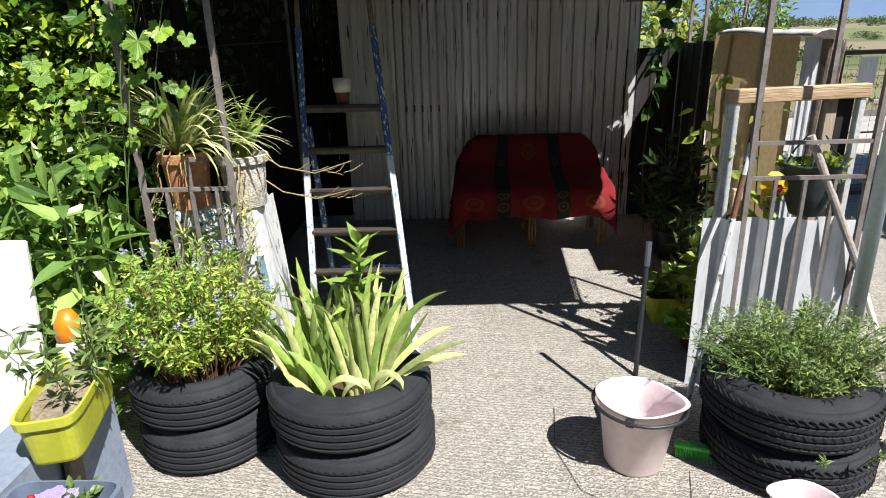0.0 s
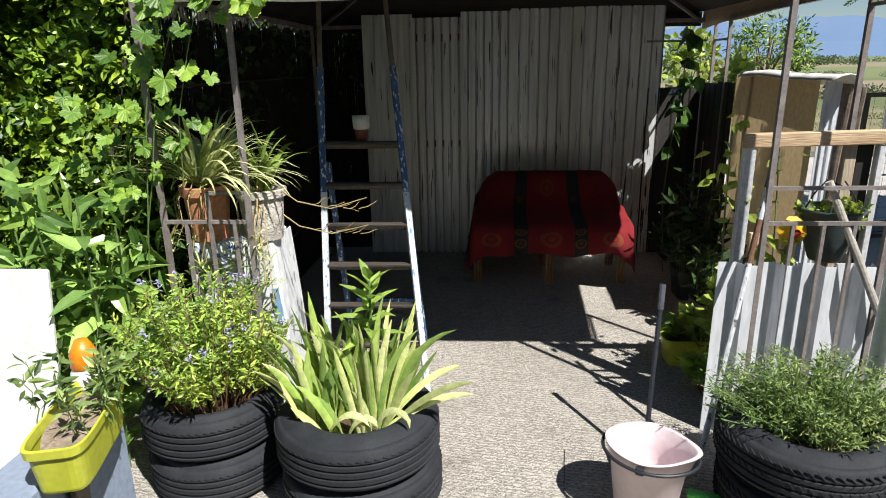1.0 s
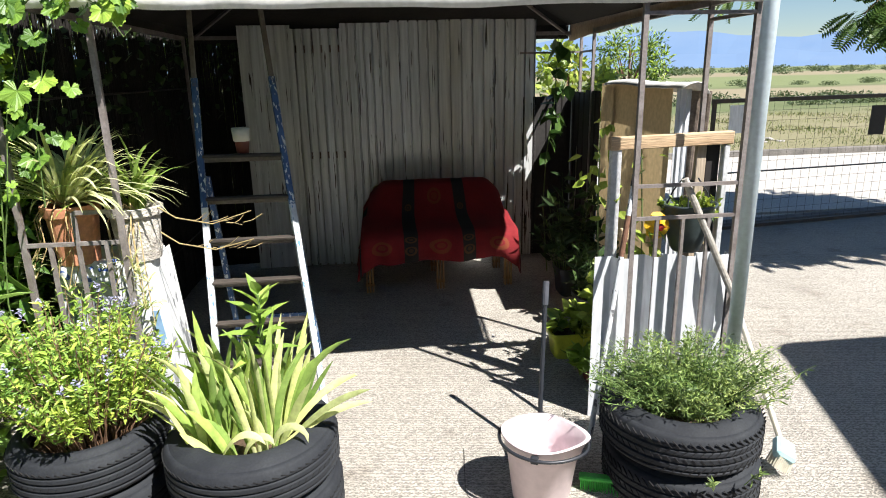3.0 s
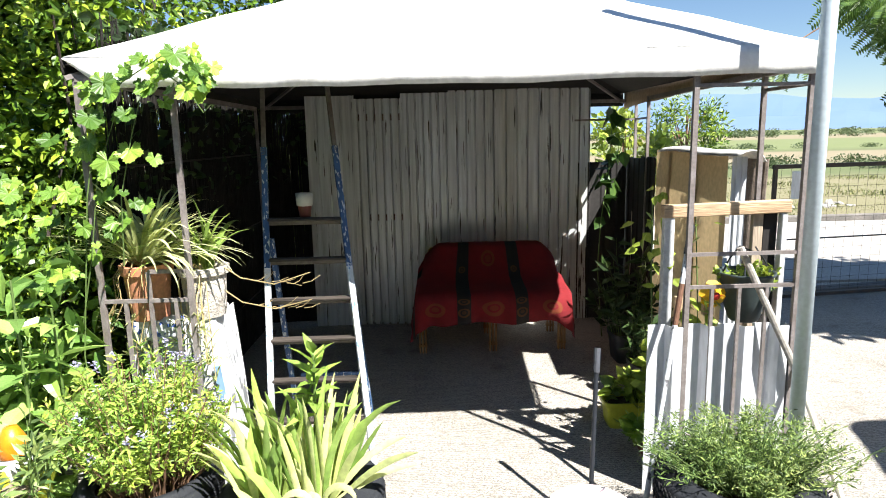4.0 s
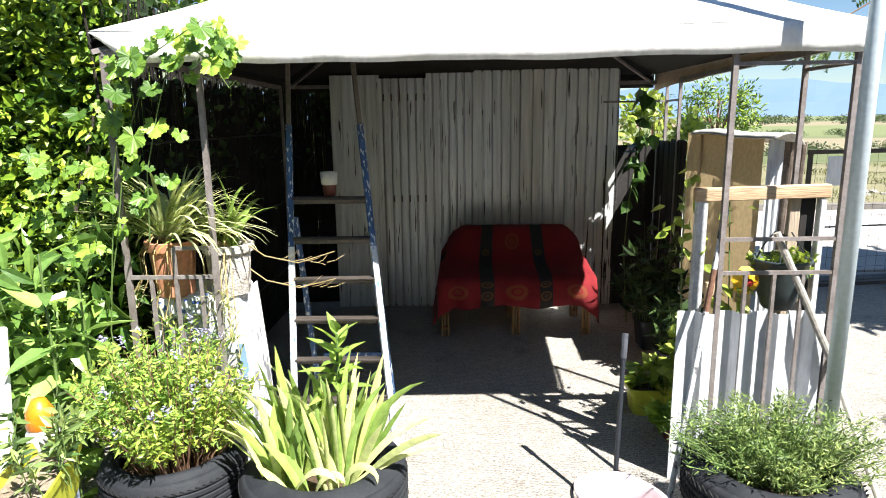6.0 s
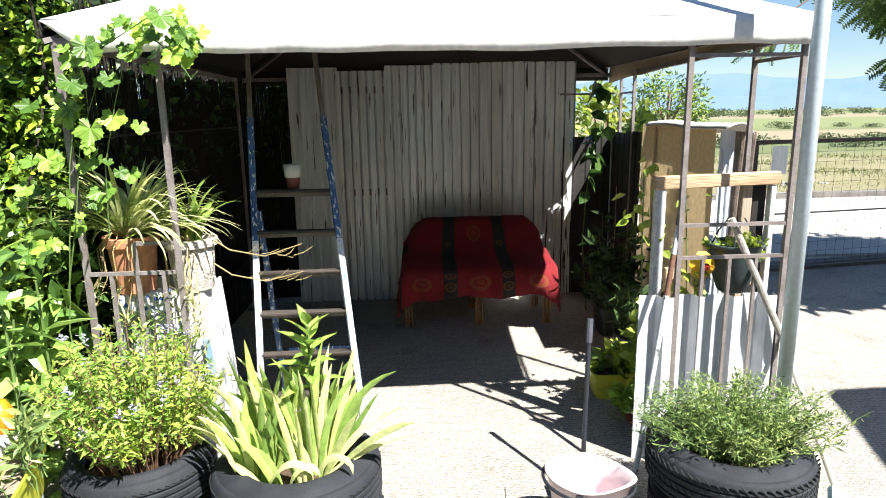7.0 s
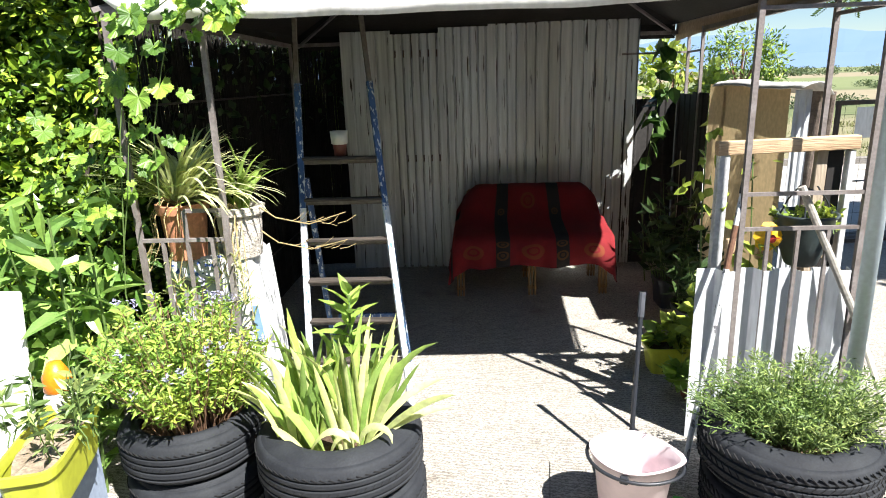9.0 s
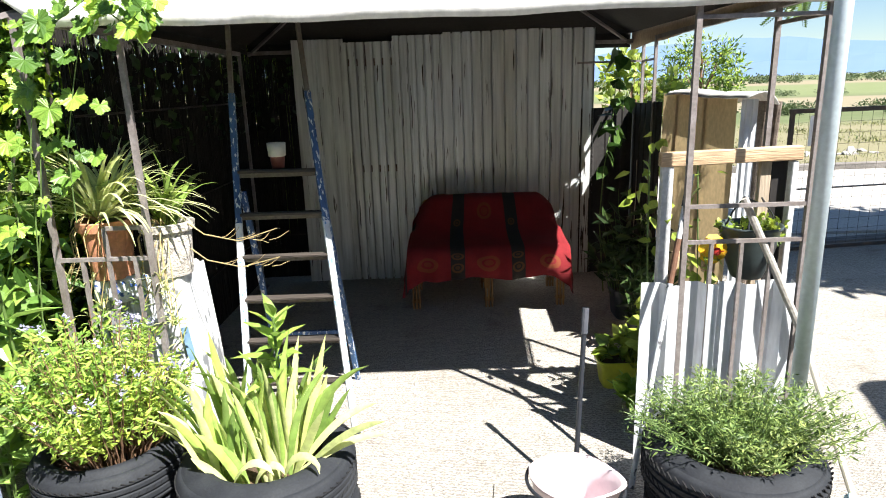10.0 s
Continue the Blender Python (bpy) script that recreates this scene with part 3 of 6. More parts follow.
# kerb under the gate
bm = bmesh.new()
box(bm, (0, 0, 0.02), (9.0, 0.16, 0.10), bevel=0.008)
kerb = part("kerb", bm, material("dark_kerb", (0.14, 0.13, 0.12), 0.9, 0, (0.08, 0.075, 0.07), 4, 50, 0.4, 0.4))
kerb.matrix_basis = pose(7.6, 6.72, 0, 0, 0, 7.7)
tagged(kerb, "low dark concrete kerb along the gate", "kerb", kind="structure")


# ---- unseen roof beyond the yard's edge, added to cast a shadow ----
def lean_to():
    g = thing("unseen_shade_roof", 4.9, 0.9, 0, "unseen flat roof on posts, added to cast the yard's shadow", "shelter")
    bm = bmesh.new()
    # outline rounded at one corner to shape the shadow it throws
    rim = [Vector((-0.70 + 0.16 * (1 - math.cos(a)), 0.70 + 0.16 * math.sin(a), 3.0)) for a in [radians(90 * k / 8) for k in range(9)]]
    rim += [Vector((3.4, 0.84, 3.0)), Vector((3.4, -2.3, 3.0)), Vector((-1.69, -2.3, 3.0))]
    face = bm.faces.new([bm.verts.new(p) for p in rim])
    up = bmesh.ops.extrude_face_region(bm, geom=[face])
    bmesh.ops.translate(bm, verts=[v for v in up["geom"] if isinstance(v, bmesh.types.BMVert)], vec=(0, 0, 0.05))
    bmesh.ops.recalc_face_normals(bm, faces=bm.faces)
    part("roof", bm, GALV, g)
    for x, y in ((-0.3, 0.4), (2.8, 0.5), (-1.0, -1.9), (2.6, -1.9)):
        bm = bmesh.new()
        rod(bm, (x, y, 0), (x, y, 2.98), 0.04, seg=10)
        part("post", bm, STEEL, g)


lean_to()


# ---- tyre planters ----
def tyre_mesh(rad=0.298, width=0.20, grooves=4, seg=72):
    """One tyre lying flat: tread with grooves and shoulder cuts, side wall, bead and open middle."""
    bm = bmesh.new()
    prof = [(0.19, 0.035), (0.185, 0.012), (0.205, 0.002), (0.245, 0.0), (rad - 0.022, 0.012), (rad - 0.006, 0.026)]
    gz = [width * f for f in (0.22, 0.37, 0.52, 0.66)][:grooves]
    for g in gz:
        prof += [(rad, g - 0.009), (rad, g - 0.0056), (rad - 0.001, g - 0.0046), (rad - 0.008, g - 0.004), (rad - 0.008, g + 0.004), (rad - 0.001, g + 0.0046), (rad, g + 0.0056), (rad, g + 0.009)]
    prof += [(rad - 0.003, width - 0.052), (rad - 0.010, width - 0.034), (rad - 0.024, width - 0.019), (rad - 0.0255, width - 0.0205), (rad - 0.027, width - 0.0175), (0.248, width - 0.003), (0.234, width), (0.223, width - 0.002), (0.221, width - 0.0045), (0.217, width - 0.004), (0.206, width - 0.012), (0.199, width - 0.035), (0.21, width - 0.06)]
    lathe(bm, prof, seg)
    bmesh.ops.recalc_face_normals(bm, faces=bm.faces)
    for f in bm.faces:
        f.smooth = True
    return bm


# dark strips for cuts across the tread: from height, to height, slant in radians
RIBS = ((0.035, 0.038, 0.05), (0.140, 0.150, -0.07), (0.082, 0.096, 0.03))
BLOCKS = ((0.032, 0.066, 0.10), (0.078, 0.100, -0.06), (0.108, 0.128, 0.06), (0.136, 0.166, -0.10))


def tyre(name, parent, z, dx=0, dy=0, rot=0, tilt=0, blocks=False, **kw):
    t = part(name, tyre_mesh(**kw), RUBBER, parent)
    t.matrix_basis = pose(dx, dy, z, tilt, 0, rot)
    # near-black strips on the tread, standing in for shaded cuts, a zigzag sipe
    rad, width = kw.get("rad", 0.298), 0.20
    bm = bmesh.new()
    seg = 64
    for k in range(seg):
        a = 2 * math.pi * k / seg
        for z0, z1, tw in BLOCKS if blocks else RIBS:
            p0 = Vector((math.cos(a), math.sin(a), 0)) * (rad - 0.0004)
            p1 = Vector((math.cos(a + tw), math.sin(a + tw), 0)) * (rad - 0.0004)
            beam(bm, (p0.x, p0.y, z0), (p1.x, p1.y, z1), 0.0062 if blocks else 0.0036, 0.0024)
    tagged(part("tread_pattern", bm, TREADSHADE, t), kind="stuff")
    return t


TREADSHADE = material("tread_cut_shade", (0.008, 0.008, 0.009), 0.9, 0, None, 9, 60, 0.3, 0)


def soil(parent, z, r=0.20):
    bm = bmesh.new()
    disc(bm, r, z, 32, 0.014)
    return part("soil", bm, SOIL, parent, "dry brown soil")


def tyre_stack(x, y, label, rad=0.298, **kw):
    g = thing("tyre_planter", x, y, 0, label, "tyre planter", "tyre planters in front of the gazebo")
    tyre("tyre", g, 0.0, 0.0, 0.0, 20, rad=rad - 0.004, **kw)
    tyre("tyre", g, 0.199, -0.012, 0.01, 70, rad=rad, **kw)
    soil(g, 0.315, 0.25)
    return g


IRIS_LEAF = leafy("iris_blade", (0.27, 0.43, 0.09), (0.46, 0.58, 0.17), obj=0.45, rough=0.36)
IRIS_PALE = leafy("pale_iris_blade", (0.62, 0.70, 0.24), (0.82, 0.83, 0.46), obj=0.28, rough=0.36)
BUSH_LEAF = leafy("herb_leaf", (0.24, 0.36, 0.05), (0.38, 0.42, 0.07), 0.45)
GREY_LEAF = leafy("grey_leaf", (0.14, 0.25, 0.065), (0.32, 0.39, 0.13), 0.7)
BIG_LEAF = leafy("shrub_leaf", (0.25, 0.43, 0.10), (0.38, 0.54, 0.16), obj=0.45, rough=0.28)
VINE_LEAF = leafy("vine_leaf", (0.23, 0.39, 0.055), (0.13, 0.27, 0.04), obj=0.55, thin=0.3)
HEDGE_LEAF = leafy("hedge_leaf", (0.085, 0.185, 0.015), (0.25, 0.38, 0.03), 0.8, thin=0.10)
# leaf green taken down to near-black for shade inside the gazebo
SHADED_LEAF = leafy("shade_darkened_leaf", (0.026, 0.058, 0.014), (0.045, 0.085, 0.02), 0.45, rough=0.5, thin=0.15)
HERB_LEAF = leafy("pale_herb_leaf", (0.27, 0.45, 0.08), (0.50, 0.60, 0.11), 0.6, thin=0.35)
SLIM2 = leaf_shape(0.26, 0.12, 0.2)
LANCE2 = leaf_shape(0.33, 0.15, 0.2)
STEM = material("dry_stem", (0.26, 0.15, 0.09), 0.8, 0, (0.16, 0.09, 0.05), 10, 60, 0.4, 0.2)
GREENSTEM = material("green_stem", (0.14, 0.22, 0.06), 0.6, 0, None, 10, 60, 0.3, 0.1)
STRAW = material("straw_stem", (0.50, 0.38, 0.18), 0.7, 0, None, 10, 60, 0.3, 0.1)
LILAC = material("lilac_petal", (0.46, 0.45, 0.68), 0.6, 0, (0.62, 0.60, 0.76), 20, 60, 0.3, 0, translucent=0.3)


def blade(length, width, bend, lean, yaw, base, tip=0.0, n=9, twist=0.0, turn=0.0):
    """A sword leaf: rises from base, leans by `lean` and curls over by `bend` (radians)."""
    bm = bmesh.new()
    p = Vector((0, 0, 0))
    ang = lean
    prev = None
    for i in range(n + 1):
        f = i / n
        w = width * min(1.0, 0.55 + 1.3 * f) * (1 - max(0, (f - 0.5) / 0.5) ** 3.0) + 0.0008
        tw = turn + twist * f
        side = Vector((math.cos(tw), math.sin(tw) * math.cos(ang), -math.sin(tw) * math.sin(ang)))
        mid = p + Vector((0, 0.0, 0))
        crease = Vector((-math.sin(tw), math.cos(tw), 0)) * w * 0.28
        row = (bm.verts.new(p - side * w / 2 + crease), bm.verts.new(mid), bm.verts.new(p + side * w / 2 + crease))
        if prev:
            bm.faces.new((prev[0], prev[1], row[1], row[0]))
            bm.faces.new((prev[1], prev[2], row[2], row[1]))
        prev = row
        p = p + Vector((0, math.sin(ang), math.cos(ang))) * (length / n)
        ang += bend / n * (0.3 + 1.7 * f)
    bmesh.ops.transform(bm, matrix=pose(*base, 0, 0, math.degrees(yaw)), verts=bm.verts)
    for f in bm.faces:
        f.smooth = True
    return bm


def iris_clump(x, y, z):
    g = thing("iris_plant", x, y, z, "clump of broad sword-shaped iris leaves growing in tyres", "plant")
    fans = ((-0.13, -0.06, -0.12, 16, 0.40), (-0.10, 0.05, -0.05, 16, 0.48), (-0.02, 0.08, 0.03, 12, 0.46), (0.09, -0.03, 0.03, 17, 0.50), (0.13, 0.06, 0.12, 16, 0.50), (-0.05, -0.11, -0.28, 5, 0.30), (0.06, -0.10, -0.22, 6, 0.36))
    for fx, fy, tilt, count, tall in fans:
        for k in range(count):
            f = (k + 0.5) / count - 0.5
            lean = tilt + 0.42 * f + random.gauss(0, 0.12)
            yaw = -math.pi / 2 + random.gauss(0, 0.35)
            L = tall * (1.12 - 0.7 * abs(f)) * random.uniform(0.72, 1.1)
            bend = math.copysign(random.choice((0.05, 0.1, 0.2, 0.4, 1.1)), lean) * random.uniform(0.5, 1.3)
            b = blade(L, random.uniform(0.022, 0.036), bend, lean, yaw, (fx + 0.07 * f, 0.02 + fy + random.gauss(0, 0.018), -0.03), turn=math.pi / 2 + random.gauss(0, 0.4), twist=random.gauss(0, 0.5))
            part("leaf", b, IRIS_PALE if random.random() < 0.5 else IRIS_LEAF, g)
    for side, lean, bend, L, dx, dy in ((1, 0.75, 0.55, 0.46, 0.15, 0.0), (1, 0.9, 0.7, 0.40, 0.13, -0.03), (-1, 0.75, 0.6, 0.42, -0.13, 0.0), (-1, 0.85, 0.5, 0.36, -0.12, -0.06), (-1, 0.6, 0.9, 0.40, -0.10, 0.04), (1, 0.62, 0.75, 0.40, 0.13, 0.0), (1, 0.70, 0.75, 0.38, 0.13, 0.05), (-1, 0.62, 0.25, 0.34, -0.12, -0.02), (-1, 0.35, 2.2, 0.22, -0.12, -0.05),
                                    (1, 0.15, 3.2, 0.27, 0.10, -0.09), (1, 0.45, 1.9, 0.30, -0.08, -0.10), (1, 0.25, 2.6, 0.20, 0.0, -0.10)):
        yaw = (-1 if side > 0 else 1) * math.pi / 2 + random.gauss(0, 0.15) + (-0.5 * side if dy < -0.07 else 0)
        part("leaf", blade(L, 0.028, bend, lean, yaw, (dx, dy, -0.02), turn=random.uniform(0.2, 0.9), twist=0.4), IRIS_PALE, g)
    bm = bmesh.new()
    tube(bm, [(0.06, 0.05, 0), (0.08, 0.06, 0.3), (0.085, 0.06, 0.56)], 0.008, 0.005)
    part("stem", bm, GREENSTEM, g)
    sm = shape_mesh("leaf", leaf_shape(0.38, 0.15, 0.2), leafy("bright_shoot_leaf", (0.34, 0.52, 0.09), (0.42, 0.56, 0.13), obj=0.3, thin=0.4), 1.0)
    for k in range(18):
        z = 0.30 + 0.28 * (k / 18)
        ob = part("leaf", sm, None, g)
        s = 0.16 - 0.05 * (k / 18) + random.uniform(-0.02, 0.02)
        ob.matrix_basis = pose(0.085, 0.06, z, 10 + 55 * (k / 18) * random.uniform(0.6, 1.1), 0, k * 137.5) @ Matrix.Diagonal((s, s, s, 1))
    return g


def stems_bush(name, x, y, z, label, leaf_mat, n_stems, height, spread, leaf_size, per_stem, shape, stem_mat, flowers=0, flat=0.0, lower_bare=0.0, bias=(0, 0)):
    g = thing(name, x, y, z, label, "plant")
    bm = bmesh.new()
    pos, way, size, tips = [], [], [], []
    for k in range(n_stems):
        a = random.uniform(0, 2 * math.pi)
        r = math.sqrt(random.random())
        h = height * (0.50 + 0.58 * random.random()) * (1 - 0.35 * r * r)
        b0 = Vector((0.14 * r * math.cos(a), 0.14 * r * math.sin(a), -0.02))
        tip = Vector((spread[0] * r * math.cos(a) + bias[0], spread[1] * r * math.sin(a) + bias[1], h))
        ctrl = Vector((tip.x * 0.65, tip.y * 0.65, h * (0.5 - flat)))
        pts = []
        for i in range(7):
            t = i / 6
            pts.append(b0 * (1 - t) ** 2 + ctrl * 2 * t * (1 - t) + tip * t * t + Vector((random.uniform(-1, 1), random.uniform(-1, 1), 0)) * 0.008)
        tube(bm, pts, 0.0028, 0.0012, 4)
        tips.append(pts[-1])
        for i in range(per_stem):
            t = lower_bare + (1 - lower_bare) * random.random() ** 0.8
            f = t * 5.999
            p = pts[int(f)].lerp(pts[int(f) + 1], f - int(f))
            d = Vector((random.gauss(0, 1), random.gauss(0, 1), random.gauss(0.35, 0.6)))
            pos.append(p + d.normalized() * 0.01)
            way.append(d)
            size.append(leaf_size * random.uniform(0.6, 1.25))
    tagged(part("stem_tangle", bm, stem_mat, g), kind="stuff")
    leaf_mesh("foliage", shape, pos, way, size, leaf_mat, 1.0, parent=g, up=0.3)
    if flowers:
        for p in random.sample(tips, flowers):
            bm = bmesh.new()
            for k in range(14):
                d = Vector((random.gauss(0, 1), random.gauss(0, 1), random.gauss(0.5, 0.5))).normalized()
                q = d.to_track_quat("Y", "Z").to_matrix().to_4x4()
                m = Matrix.Translation(p + Vector((random.gauss(0, 0.006), random.gauss(0, 0.006), random.uniform(0, 0.035)))) @ q @ Matrix.Diagonal((0.018, 0.016, 0.018, 1))
                vs = [bm.verts.new(m @ Vector(v)) for v in ((0, 0, 0), (-0.3, 0.6, 0.05), (0, 1, 0), (0.3, 0.6, 0.05))]
                bm.faces.new(vs)
            part("flower", bm, LILAC, g, "pale lilac flower head")
    return g


tyre_stack(-0.258, 2.25, "two black worn car tyres stacked as an iris planter", rad=0.326)
iris_clump(-0.285, 2.22, 0.345)
tyre_stack(-0.90, 2.36, "two black car tyres stacked under a flowering herb bush", rad=0.285)
stems_bush("herb_bush", -0.88, 2.33, 0.35, "bushy yellow-green herb with small lilac flowers", HERB_LEAF, 210, 0.57, (0.35, 0.30), 0.031, 36, LANCE2, STEM, 30, lower_bare=0.36, bias=(0.0, -0.02))
tyre_stack(1.46, 2.20, "two black worn car tyres holding a grey-green bush", rad=0.315, blocks=True)
stems_bush("grey_bush", 1.47, 2.22, 0.35, "wispy grey-green herb bush filling the tyres", GREY_LEAF, 240, 0.28, (0.43, 0.29), 0.023, 42, SLIM2, GREENSTEM, flat=-0.05)

for sx, sy, sz, reach, tall in ((1.55, 1.885, 0.19, (0.03, -0.06), 0.10), (1.42, 1.89, 0.19, (-0.02, -0.05), 0.06), (1.74, 2.15, 0.34, (0.20, -0.05), 0.20)):
    g = thing("weed_sprig", sx, sy, sz, "small green weed sprig growing out of the stacked tyres", "weed")
    bm = bmesh.new()
    tip = Vector((reach[0], reach[1], tall))
    pts = [tip * t + Vector((0, 0, 0.08 * tall * math.sin(math.pi * t))) for t in (0, 0.25, 0.5, 0.75, 1.0)]
    tube(bm, pts, 0.002, 0.001, 5)
    part("stem", bm, GREENSTEM, g)
    at = [tip * (0.3 + 0.7 * random.random()) for k in range(26)]
    leaf_mesh("foliage", SLIM2, at, [(random.gauss(reach[0] * 3, 0.7), random.gauss(0, 0.7), random.gauss(0.3, 0.5)) for p in at], np.random.uniform(0.018, 0.034, 26), GREY_LEAF, 1.0, parent=g)


def unseen_house_wall():
    """Unseen house front added behind the camera to hold back sky light."""
    g = thing("house", 0.0, -2.4, 0, "unseen plain house front with a doorway, added to cut sky light", "house")
    plaster = material("house_plaster", (0.42, 0.38, 0.33), 0.9, 0, (0.32, 0.29, 0.25), 1.5, 30, 0.3, 0.3)
    bm = bmesh.new()
    box(bm, (-3.75, 0, 1.7), (6.5, 0.25, 3.4))
    box(bm, (4.0, 0, 1.7), (7.0, 0.25, 3.4))
    box(bm, (0.0, 0, 2.75), (1.0, 0.25, 1.3))
    part("wall", bm, plaster, g)
    bm = bmesh.new()
    box(bm, (0, 0.05, 1.05), (1.0, 0.06, 2.1), bevel=0.01)
    part("door", bm, WOODOLD, g)
    bm = bmesh.new()
    box(bm, (0.25, 0.05, 3.45), (15, 0.9, 0.1))
    part("eave", bm, WOODOLD, g)


unseen_house_wall()

# ---- hedge and trees ----
FOLD = (np.array([(0, 0, 0), (-0.25, 0.28, 0.09), (-0.23, 0.62, 0.06), (0, 1, -0.12), (0.23, 0.62, 0.06), (0.25, 0.28, 0.09)]), [(0, 3, 2, 1), (0, 5, 4, 3)])


def fern_shape(pairs=13):
    v, f = [], []
    for k in range(pairs):
        y = 0.12 + 0.85 * k / pairs
        L = 0.26 * math.sin(math.pi * (0.2 + 0.75 * (1 - k / pairs)))
        z = -0.25 * y * y
        for s in (-1, 1):
            i = len(v)
            v += [(0, y, z), (s * L * 0.5, y - 0.012, z - 0.02), (s * L, y + 0.06, z - 0.06), (s * L * 0.5, y + 0.058, z - 0.02)]
            f.append((i, i + 1, i + 2, i + 3))
    i = len(v)
    v += [(-0.008, 0, 0), (0.008, 0, 0), (0, 1, -0.25)]
    f.append((i, i + 1, i + 2))
    return np.array(v), f


FERN = fern_shape()


def slab_points(n, a, b, z0, z1, depth, clump=0.35, gaps=0.0):
    """Points in an upright slab from a to b (x, y), thick to the left of that line, bulging in clumps."""
    a, b = np.array(a, float), np.array(b, float)
    f = np.random.rand(n)
    z = z0 + (z1 - z0) * np.random.rand(n)
    d = (b - a) / np.linalg.norm(b - a)
    out = np.array([d[1], -d[0]])
    s = f * np.linalg.norm(b - a)
    bulge = np.array([noise.noise(Vector((u * 1.7 + a[0], v * 1.7, a[1]))) + 0.5 * noise.noise(Vector((u * 4.1, v * 4.1, 7))) for u, v in zip(s, z)])
    k = -depth * np.random.rand(n) ** 1.6 + clump * bulge
    if gaps:
        hole = np.array([noise.noise(Vector((u * 5.2, v * 5.2, 3.3))) + 0.5 * noise.noise(Vector((u * 11, v * 11, 1.3))) for u, v in zip(s, z)])
        k = k - gaps * np.clip(hole * 5 + 1.0, 0, 1)
    if gaps:
        keep = (hole < 0.07) | (np.random.rand(n) < 0.30)
        s, z, k, n = s[keep], z[keep], k[keep], int(keep.sum())
    xy = a + s[:, None] * d + k[:, None] * out
    pos = np.concatenate([xy, z[:, None]], 1)
    way = np.concatenate([np.tile(out, (n, 1)), np.full((n, 1), -0.15)], 1) + np.random.normal(0, 0.75, (n, 3))
    return pos, way


BARK = material("dark_bark", (0.055, 0.042, 0.032), 0.9, 0, (0.03, 0.023, 0.018), 10, 60, 0.5, 0.4)


def hedge():
    g = thing("hedge", -2.6, 4.2, 0, "tall dense green hedge along the gazebo", "hedge")
    off = np.array([-2.6, 4.2, 0])
    sets = [(62000, (-5.2, 3.0), (-1.52, 3.05), 0.0, 3.9, 0.9, 0.3, 0.064), (24000, (-5.6, 3.85), (-1.62, 3.8), 0.0, 3.9, 0.6, 0.15, 0.15), (2400, (-1.62, 3.3), (-1.5, 6.2), 0.0, 3.3, 0.5, 0.16, 0.075),
            (3200, (-5.0, 6.6), (0.6, 6.9), 0.0, 3.2, 0.6, 0.35, 0.11), (15000, (-6.5, 7.2), (0.2, 7.5), 2.75, 5.2, 0.9, 0.4, 0.12), (9000, (-1.7, 6.0), (-0.45, 6.05), 0.0, 2.6, 0.5, 0.1, 0.09)]
    P, W, S = [], [], []
    for n, a, b, z0, z1, dep, cl, sz in sets:
        p, w = slab_points(n, a, b, z0, z1, dep, cl, 0.6 if n > 40000 else 0.0)
        P.append(p - off), W.append(w), S.append(sz * np.random.uniform(0.6, 1.2, len(p)))
    leaf_mesh("foliage", FOLD, np.concatenate(P), np.concatenate(W), np.concatenate(S), HEDGE_LEAF, 1.1, parent=g, up=0.1)
    for k in range(16):
        bm = bmesh.new()
        if k < 8:
            x, y = -1.7 - 0.05 * k, 3.3 + 0.38 * k
        else:
            x, y = -1.9 - 0.38 * (k - 8), 3.8
        pts = [Vector((x + random.uniform(-0.05, 0.03) * i, y + random.uniform(-0.02, 0.07) * i, 0.62 * i)) - Vector(off) for i in range(6)]
        tube(bm, pts, 0.014, 0.005, 7)
        part("branch", bm, BARK, g)


hedge()


def tree(name, x, y, label, trunk, crown, n, size, shape=LANCE, mat=None, limbs=7, droop=0.0, sprays=()):
    g = thing(name, x, y, 0, label, "tree")
    c, r = Vector(crown[0]), crown[1]
    bm = bmesh.new()
    tube(bm, [(0, 0, 0), (0.02, 0.03, c.z * 0.35), tuple(c * 0.75), (c.x, c.y, c.z + r[2] * 0.5)], trunk, trunk * 0.3, 10)
    part("trunk", bm, STEM, g)
    for k in range(limbs):
        bm = bmesh.new()
        a = 2 * math.pi * k / limbs + random.uniform(-0.3, 0.3)
        e = c + Vector((r[0] * math.cos(a), r[1] * math.sin(a), random.uniform(-0.4, 0.6) * r[2])) * 0.85
        m = c.lerp(e, 0.5) + Vector((0, 0, 0.12))
        tube(bm, [c * 0.8, m, e], trunk * 0.4, trunk * 0.08, 6)
        part("limb", bm, STEM, g)
    P, W = [], []
    for k in range(n // 40):
        d = np.random.normal(0, 1, 3)
        d /= np.linalg.norm(d)
        q = np.array(c) + d * np.array(r) * random.uniform(0.55, 1.0)
        p, w = cloud(40, q, np.array(r) * 0.22 + 0.03, 1.0)
        P.append(p), W.append(w + np.array([0, 0, -droop]))
    for q, r2, k in sprays:
        p, w = cloud(k, np.array(q) - (x, y, 0), (r2 * 1.2, r2, r2 * 0.7), 1.0)
        leaf_mesh("spray", FERN, p, w * 0.6 + np.array([-0.5, 0, -0.7]), np.random.uniform(0.13, 0.21, k), mat, parent=g, spin=0.8)
        bm = bmesh.new()
        e = Vector(q) - Vector((x, y, 0))
        tube(bm, [c * 0.9, c.lerp(e, 0.5) + Vector((0, 0, 0.2)), e], 0.015, 0.004, 6)
        part("twig", bm, STEM, g)
    P, W = np.concatenate(P), np.concatenate(W)
    leaf_mesh("crown", shape, P, W, size * np.random.uniform(0.6, 1.2, len(P)), mat or HEDGE_LEAF, parent=g)
    return g


